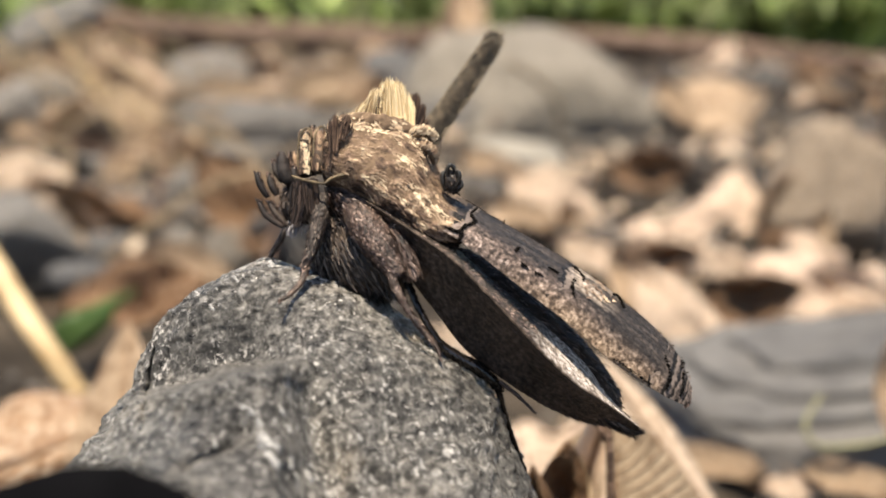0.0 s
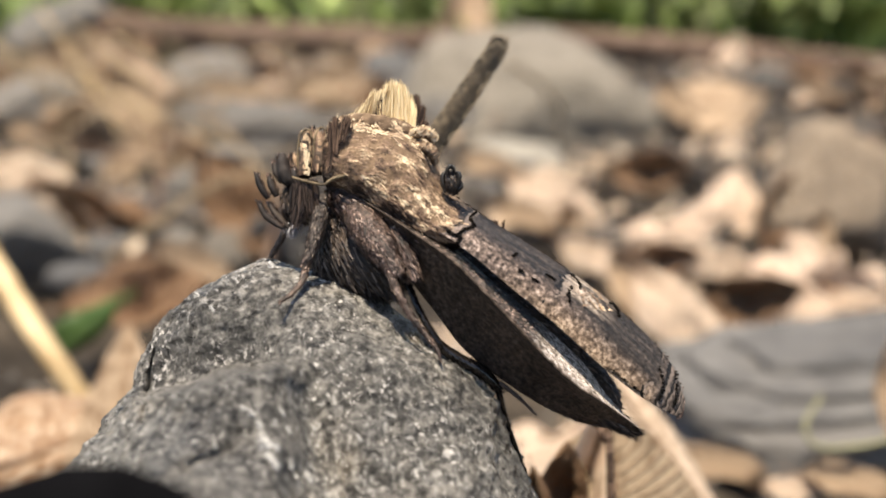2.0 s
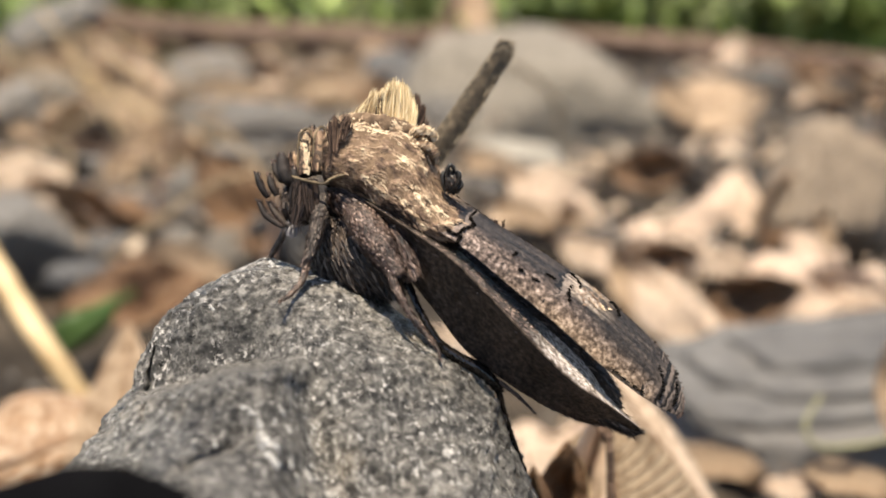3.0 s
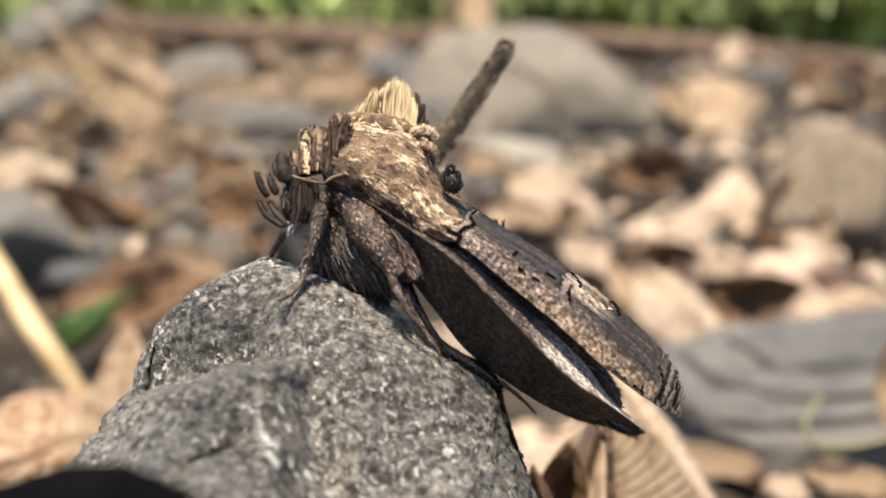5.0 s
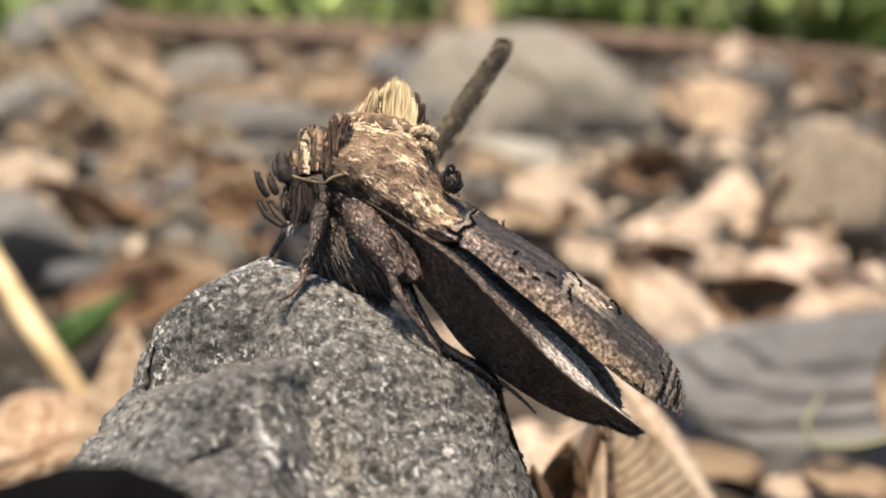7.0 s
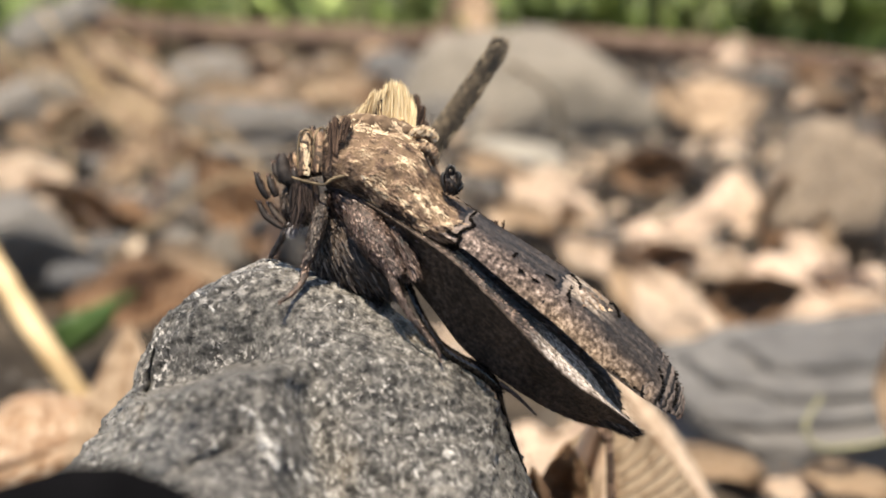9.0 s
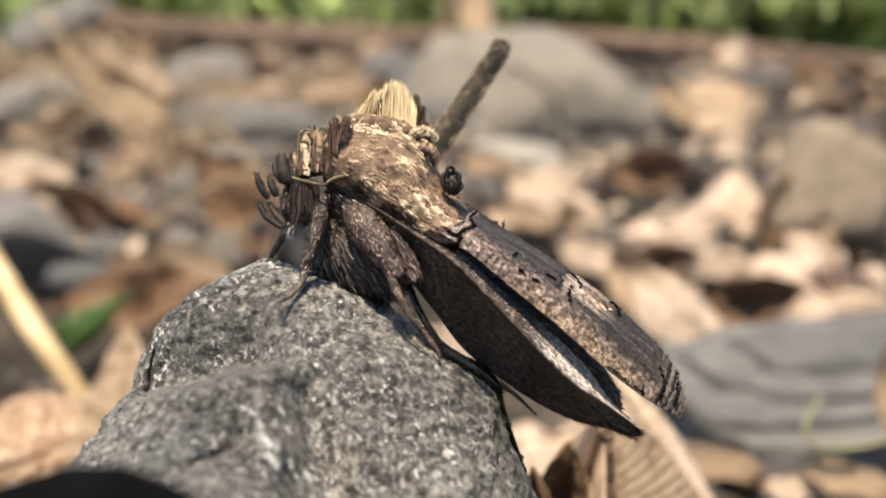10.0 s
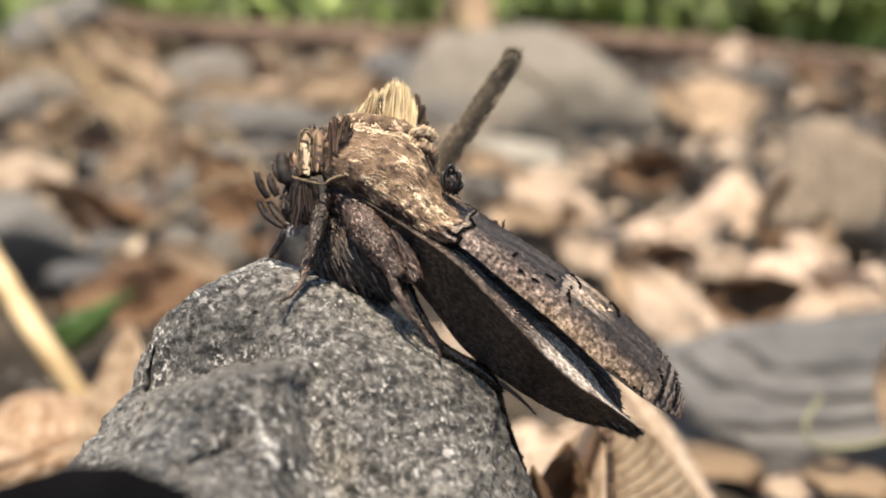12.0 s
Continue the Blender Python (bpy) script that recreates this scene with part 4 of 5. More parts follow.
    belly_c = [(-3.36, 0.8, 1.16), (-0.34, 0.4, -1.82), (1.45, 0.3, -3.49), (3.1, 0.3, -5.06), (5.06, 0.3, -6.71), (6.82, 0.3, -7.91), (7.98, 0.2, -8.29), (9.73, 0.3, -8.97)]
    hem = [(-2.7, 1.8, -0.26), (-0.52, 1.8, -3.02), (1.03, 1.8, -5.03), (2.87, 1.7, -6.51), (4.9, 1.6, -7.82), (7.02, 1.4, -8.7), (8.38, 1, -8.81), (9.71, 0.5, -9.06)]
    hind = part("hindwing", sheet("hindwing", [inner, ridge_c, lip, belly_c, hem], M_HIND, 70, 32, ragged=0.05), moth, "dark brown lower wing, its lit strip and shade painted in")
    roots = [(spline(hem, t), Vector((0, -0.3, -1)).normalized()) for t in (rng.uniform(0.35, 1) for _ in range(700))]
    part("wing_fringe", fur("wing_fringe", roots, (0.9, 0, -0.5), 0.2, 0.42, 0.08, H_DARK, rng, 0.15), hind)

    roots = [(spline(ridge_c, t).lerp(spline(k, t), rng.random() * 0.8), Vector((0.2, -0.7, 0.6)).normalized()) for t, k in ((rng.uniform(0.02, 0.5), rng.choice((lip, inner, lip))) for _ in range(2600))]
    part("fold_fur", fur("fold_fur", roots, (0.75, 0, -0.62), 0.04, 0.24, 0.06, H_MID, rng, 0.12, 0.02), hind, "brown hairs along the fold")

    # near forewing
    costa = [(-3.12, 1.6, 3.52), (-2.22, 0.6, 2.7), (-0.71, -0.7, 1.21), (1.03, -1.2, 0.03), (3.23, -1.3, -1.82), (5.45, -1.3, -3.66), (7.92, -1.1, -5.88), (9.9, -0.7, -7.35), (11.48, -0.1, -8.24)]
    centre = [(-2.71, 2, 3.92), (-1.39, 1.2, 3.01), (0.31, -0.1, 1.75), (2.14, -0.7, 0.47), (4.21, -0.8, -1.12), (6.46, -0.8, -2.79), (8.82, -0.6, -4.86), (10.61, -0.3, -6.52), (11.78, 0.1, -7.99)]
    inner2 = [(-2.01, 2.4, 4.39), (-0.35, 2.2, 3.45), (1.21, 1.9, 2.3), (3.03, 2, 1.13), (5.05, 2, -0.14), (7.43, 1.9, -1.79), (9.84, 1.7, -3.87), (11.39, 1.3, -5.61), (11.97, 0.6, -7.34)]
    fore = part("forewing", sheet("forewing", [costa, centre, inner2], M_FORE, 90, 26, FORE_HINGE, ragged=0.05), moth, "mottled brown forewing with dark lines", at=v3(FORE_HINGE))
    roots = [(spline(inner2, t) - Vector(FORE_HINGE), Vector((0.3, 0.3, 0.9)).normalized()) for t in (rng.uniform(0.15, 0.97) for _ in range(260))]
    roots += [(spline([costa[-1], centre[-1], inner2[-1]], rng.random()) - Vector(FORE_HINGE), Vector((0.5, -0.3, 0)).normalized()) for _ in range(160)]
    part("wing_fringe", fur("wing_fringe", roots, (0.75, 0, -0.6), 0.0, 0.17, 0.07, H_MID, rng, 0.04, 0.0), fore)
    # raised dark and pale scales that draw the wing's lines and spots
    skin = [spline([spline(c, i / 60) for c in (costa, centre, inner2)], j / 20) for i in range(61) for j in range(21)]

    def mark(name, lines, mat, n, width):
        roots = []
        for line in lines:
            for _ in range(n * (len(line) - 1)):
                q = spline(line, rng.random()) + Vector((rng.gauss(0, 0.03), 0, rng.gauss(0, 0.03)))
                near = min(skin, key=lambda k: (k.x - q.x) ** 2 + (k.z - q.z) ** 2)
                roots.append((Vector((q.x, near.y - 0.08, q.z)) - Vector(FORE_HINGE), Vector((0.1, -0.8, 0.6)).normalized()))
        part(name, fur(name, roots, (0.8, 0, -0.55), 0.06, 0.15, width, mat, rng, 0.12, 0.0), fore)
    mark("dark_line", [[(11.62, 0, -6.09), (11.48, 0, -6.92), (11.28, 0, -7.64)], [(7.84, 0, -5.64), (8.73, 0, -6.31), (9.67, 0, -6.98)], [(10.56, 0, -5.81), (10.7, 0, -6.53), (10.45, 0, -7.36)]], H_BLACK, 30, 0.07)
    mark("root_line", [[(1.61, 0, 1.97), (1.28, 0, 1.58), (1.45, 0, 1.19), (0.94, 0, 1.03), (0.61, 0, 0.75), (0.17, 0, 0.92)], [(0.78, 0, 0.69), (0.61, 0, 0.31)]], H_BLACK, 50, 0.09)
    mark("dark_spot", [[(4.28, 0, -1.36), (4.5, 0, -1.53)], [(5, 0, -1.19), (5.39, 0, -1.42)], [(6.06, 0, -2.58), (6.09, 0, -2.08), (6.34, 0, -1.75)], [(6.39, 0, -1.19), (6.78, 0, -1.58), (6.75, 0, -1.97)], [(3.33, 0, -0.31), (3.56, 0, -0.14)], [(8.39, 0, -2.64), (8.73, 0, -2.92), (8.78, 0, -3.36)], [(3.61, 0, -0.92), (3.78, 0, -1.03)]], H_BLACK, 44, 0.07)
    mark("pale_spot", [[(7, 0, -1.97), (7.17, 0, -2.47), (7.5, 0, -2.92)], [(7.56, 0, -1.97), (7.95, 0, -2.42), (8.34, 0, -3.03)], [(6.78, 0, -2.2), (6.84, 0, -2.75)], [(7.28, 0, -2.08), (7.67, 0, -2.64), (7.89, 0, -2.97)]], H_CREAM, 26, 0.07)

    # far forewing, held up and seen along its edge
    far_lo = [(-2.89, 10.26, 3.19), (-1.10, 10.69, 5.98), (0.81, 11.34, 8.75), (2.15, 11.98, 10.78), (2.99, 12.42, 12.05), (3.28, 12.63, 12.61)]
    far_hi = [(-1.67, 10.90, 2.65), (0.30, 11.55, 5.53), (2.24, 12.42, 8.45), (3.45, 13.28, 10.48), (4.28, 13.71, 11.88), (4.28, 13.82, 12.59)]
    far = part("far_forewing", sheet("far_forewing", [far_lo, [tuple((a + b) / 2 + c for a, b, c in zip(p, q, (0, -0.25, 0))) for p, q in zip(far_lo, far_hi)], far_hi], M_FARWING, 50, 8, FAR_HINGE, 0.35), moth,
               "raised dark brown far wing", at=v3(FAR_HINGE))
    roots = [(spline(far_lo, t).lerp(spline(far_hi, t), rng.random()) - Vector(FAR_HINGE), Vector((-0.3, -0.8, 0.3)).normalized()) for t in (rng.random() for _ in range(900))]
    part("wing_fur", fur("wing_fur", roots, (0.6, 0, 0.8), 0.03, 0.4, 0.07, H_FAR, rng, 0.08), far)
    roots = [(spline(far_lo, t).lerp(spline(far_hi, t), rng.random()) - Vector(FAR_HINGE), Vector((-0.3, -0.8, 0.3)).normalized()) for t in (rng.uniform(0.84, 1) for _ in range(350))]
    part("wing_tip", fur("wing_tip", roots, (0.6, 0, 0.8), 0.03, 0.22, 0.1, H_DARK, rng, 0.1, 0.0), far, "blackish wing tip")
    return moth, fore, far, crest


# ---- things of the litter ----
STONES = {}


def stone_mesh(seed, material, sub=3):
    key = (seed, material.name)
    if key in STONES:
        return STONES[key]
    rng = random.Random(seed)
    bm = bmesh.new()
    bmesh.ops.create_icosphere(bm, subdivisions=sub, radius=1)
    planes = [(Vector((rng.gauss(0, 1), rng.gauss(0, 1), rng.gauss(0, 1))).normalized(), rng.uniform(0.5, 0.9)) for _ in range(13)]
    for v in bm.verts:
        d = v.co.normalized()
        r = 1.0
        for nn, h in planes:
            c = d.dot(nn)
            if c > 0.05:
                r = min(r, h / c)
        r *= 1 + 0.07 * noise.fractal(d * 2.6 + Vector((seed, 0, 0)), 0.9, 2, 4)
        v.co = d * r
    me = bpy.data.meshes.new("stone")
    bm.to_mesh(me)
    bm.free()
    me.materials.append(material)
    me.polygons.foreach_set("use_smooth", [True] * len(me.polygons))
    STONES[key] = me
    return me


def stone(place, seed, material, label, depth=0.75, yaw=0, tilt=0, sink=0.25, group=""):
    """place: x, y of the near foot, width and height in metres."""
    x, y, w, h = place
    ob = new("stone", stone_mesh(seed, material, 4))
    ob.matrix_basis = pose(x, y + w * depth * 0.5, h * (0.5 - sink * 0.5), tilt, 0, yaw) @ Matrix.Diagonal((w / 2 / 0.85, w * depth / 2 / 0.85, h * (1 + sink) / 2 / 0.85, 1))
    return tagged(ob, label, "stone", group)


LEAVES = {}


def leaf_thing(seed, material, curl, fold, wave, slim, label, blunt=0.75):
    """Dead leaf one metre long along x, to be scaled on placing: blade with midrib and stalk."""
    rng = random.Random(seed)
    nu, nv = 22, 10

    def at(s, v):
        half = slim * (math.sin(math.pi * min(1, s) ** 0.85) ** blunt + 0.01)
        y = v * half
        z = fold * abs(v) ** 1.3 * half + curl * (s - 0.5) ** 2 + wave * noise.noise(Vector((s * 3 + seed, v * 1.5, seed)))
        return Vector((s - 0.5, y * math.cos(fold * v * 0.6), z))
    verts, uvs, faces = [], [], []
    for lay in (0, -0.006):
        for i in range(nu + 1):
            for j in range(nv + 1):
                s, v = i / nu, j / nv * 2 - 1
                p = at(s, v * (1 + 0.06 * noise.noise(Vector((s * 14, math.copysign(3, v), seed)))))
                verts.append(p + Vector((0, 0, lay)))
                uvs.append((s, j / nv))
    m = (nu + 1) * (nv + 1)
    for i in range(nu):
        for j in range(nv):
            q = (i * (nv + 1) + j, (i + 1) * (nv + 1) + j, (i + 1) * (nv + 1) + j + 1, i * (nv + 1) + j + 1)
            faces += [q, tuple(a + m for a in reversed(q))]
    root = new("dead_leaf")
    part("blade", mesh_of("blade", verts, faces, material, uvs), root)
    rib = [tuple(at(s, 0) + Vector((0, 0, 0.004))) for s in (0, 0.2, 0.4, 0.6, 0.8, 0.97)]
    rib = [(rib[0][0] - 0.22, 0.03, rib[0][2] + 0.05)] + rib
    part("midrib", tube("midrib", rib, [0.011, 0.013, 0.008, 0.003], M_BROWNLEAF, 6, 24, unit=1.0), root)
    tagged(root, label, "leaf")
    return root


def place_leaf(proto, loc, length, yaw, pitch, roll, label="", group=""):
    ob = copy_thing(proto, pose(*loc, roll, pitch, yaw) @ Matrix.Diagonal((length, length, length, 1)))
    return tagged(ob, label, "leaf", group)


def lean_leaf(proto, loc, length, turn, face, label, group="dead leaves"):
    """A leaf turned by that many degrees in its own plane, which rises facing the open side; face 90 lies flat."""
    m = pose(*loc, 90 - face) @ pose(0, 0, 0, 0, 0, turn) @ Matrix.Diagonal((length, length, length, 1))
    return tagged(copy_thing(proto, m), label, "leaf", group)


def layer_mesh(width, depth, thick, seed, material):
    """One layer of split stone: an uneven flat plate with a broken, slightly rounded rim."""
    n, rings = 90, 12
    verts, faces = [], []

    def ring(grow, z, dip):
        for k in range(n):
            a = 2 * math.pi * k / n
            c, d = math.cos(a), math.sin(a)
            out = 1 + 0.1 * noise.fractal(Vector((c * 1.6 + seed, d * 1.6, z * 160)), 0.8, 2.2, 4)
            x, y = width / 2 * math.copysign(abs(c) ** 0.5, c) * out, depth / 2 * math.copysign(abs(d) ** 0.55, d) * out
            p = Vector((x * grow, y * grow, z))
            p.z += dip * noise.fractal(Vector((p.x * 60, p.y * 150, seed)), 0.9, 2.1, 4)
            verts.append(p)
    ring(0.97, 0, 0)
    ring(1.0, thick * 0.25, 0)
    ring(0.975, thick * 0.5, 0)
    ring(0.995, thick * 0.8, 0.0002)
    for i in range(rings):
        ring(0.98 * (1 - i / rings), thick, 0.0006)
    total = 4 + rings
    for i in range(total - 1):
        for k in range(n):
            a, b = i * n + k, i * n + (k + 1) % n
            faces.append((a, b, b + n, a + n))
    faces.append(tuple(range((total - 1) * n, total * n)))
    faces.append(tuple(range(n))[::-1])
    return mesh_of("layer", verts, faces, material)


def build_slab():
    """A flat grey stone split into thin layers, each set back from the one below."""
    slab = new("flat_stone")
    slab.matrix_basis = pose(0.082, 0.186, -0.001, 0, -2, 7)
    tagged(slab, "flat blue-grey stone split into thin layers, on soil", "stone")
    z = 0.0
    for width, depth, thick, dx, dy, turn, seed, mat in ((0.085, 0.05, 0.0068, 0, 0, 0, 2, M_SLABSIDE), (0.084, 0.046, 0.0022, 0.001, 0.003, 2, 5, M_SLAB), (0.078, 0.036, 0.0016, 0.005, 0.007, 5, 9, M_SLAB), (0.066, 0.026, 0.0014, 0.009, 0.011, 8, 14, M_SLAB)):
        ob = part("layer", layer_mesh(width, depth, thick, seed, mat), slab)
        ob.matrix_basis = pose(dx, dy, z, 0, 0, turn)
        z += thick * 0.96
    return slab


def build_litter():
    rng = random.Random(21)
    rng2 = random.Random(22)
    # named stones: near foot, width, height
    stone((0.0028, 0.4731, 0.053, 0.0246), 26, M_STONE, "grey stone beside a large boulder", 0.8, 15)
    stone((0.0482, 0.4543, 0.112, 0.0417), 3, M_BOULDER, "large pale tan-grey boulder with a flat top", 1.3, 5, 20)
    stone((-0.2067, 0.4919, 0.0655, 0.0289), 4, M_SLABSIDE, "slate-grey slab of stone among dead leaves", 0.7, 20)
    stone((-0.1165, 0.2652, 0.0432, 0.0213), 5, M_SLABSIDE, "dark slate-grey stone beside a pale leaf", 0.7, -15)
    stone((-0.3253, 0.9104, 0.1236, 0.0598), 6, M_SLABSIDE, "blue-grey slab near the branch", 0.7, 10)
    stone((-0.1498, 0.6433, 0.085, 0.025), 7, M_SLABSIDE, "grey angular stone behind dead leaves", 0.7, 30)
    stone((-0.083, 0.4585, 0.094, 0.022), 8, M_STONE, "flat pinkish grey stone", 0.6, 0)
    stone((-0.0775, 0.3667, 0.058, 0.02), 9, M_STONE, "broad grey stone with a worn top", 0.6, 40)
    stone((-0.0947, 0.318, 0.0182, 0.0103), 10, M_SLATE, "small dark grey stone in the litter", 0.8, 0)
    stone((-0.0603, 0.2768, 0.016, 0.0101), 11, M_STONE, "small grey stone in the litter", 0.8, 50)
    stone((-0.0894, 0.2813, 0.017, 0.0093), 20, M_SLATE, "dark stone in a shaded hollow", 0.8, 25)
    stone((-0.0769, 0.29, 0.0143, 0.007), 21, M_STONE, "small stone beside dark ones", 0.8, 70)
    stone((-0.0917, 0.2554, 0.0155, 0.0079), 22, M_SLATE, "low dark stone behind the straw", 0.8, 10)
    stone((-0.0625, 0.2485, 0.0165, 0.0072), 23, M_SLATE, "dark stone just behind the rock", 0.8, 40)
    stone((-0.0249, 0.6379, 0.0606, 0.0264), 12, M_SLATE, "dark stone in the shade of the branch", 0.7, 0)
    stone((0.1094, 0.2813, 0.0456, 0.0346), 13, M_TANSTONE, "large tan-brown stone with a dull face", 0.8, -10)
    stone((0.0253, 0.3882, 0.0439, 0.0139), 17, M_PALESTONE, "pale grey stone behind leaves", 0.8, 14)
    stone((-0.0431, 0.2813, 0.0232, 0.0173), 18, M_STONE, "grey stone behind the moth", 0.7, 60)

    tan = leaf_thing(1, M_LEAF, 0.35, 0.5, 0.12, 0.26, "curled tan dead leaf")
    pale = leaf_thing(2, M_PALELEAF, -0.45, -0.5, 0.12, 0.3, "pale dry dead leaf, arched")
    brown = leaf_thing(3, M_BROWNLEAF, 0.6, 0.8, 0.2, 0.28, "brown crumpled dead leaf")
    broad = leaf_thing(4, M_LEAF, -0.3, -0.35, 0.12, 0.33, "broad veined tan dead leaf")
    blond = leaf_thing(5, M_PALELEAF, 0.25, 0.9, 0.15, 0.2, "pale folded dead leaf")
    crumple = leaf_thing(6, M_LEAF, 0.7, 0.9, 0.34, 0.36, "crumpled tan dead leaf")
    cream = leaf_thing(7, M_PALELEAF, -0.6, -0.7, 0.26, 0.4, "pale crumpled dead leaf")
    veined = leaf_thing(8, M_VEINED, -0.1, -0.25, 0.03, 0.29, "veined grey-brown dead leaf", 0.6)
    pink = leaf_thing(9, M_PALELEAF, 0.3, 0.9, 0.1, 0.085, "narrow pinkish dry dead leaf")
    curl = leaf_thing(10, M_BROWNLEAF, 0.25, 0.9, 0.08, 0.07, "dark curled dry dead leaf", 0.5)
    blade = leaf_thing(11, M_STRAWLEAF, -0.2, 0.6, 0.04, 0.045, "yellowish narrow dead leaf", 0.5)
    blotched = leaf_thing(12, M_BLOTCHED, -0.3, -0.3, 0.14, 0.4, "tan leaf blotched with brown")
    strip = leaf_thing(13, M_PALELEAF, -0.1, -0.3, 0.04, 0.1, "narrow cream dry dead leaf", 0.5)
    spear = leaf_thing(14, M_LEAF, -0.15, 0.35, 0.05, 0.15, "pointed tan dead leaf", 0.9)
    protos = (tan, pale, brown, broad, blond, crumple, cream, veined, pink, curl, blade, blotched, spear)
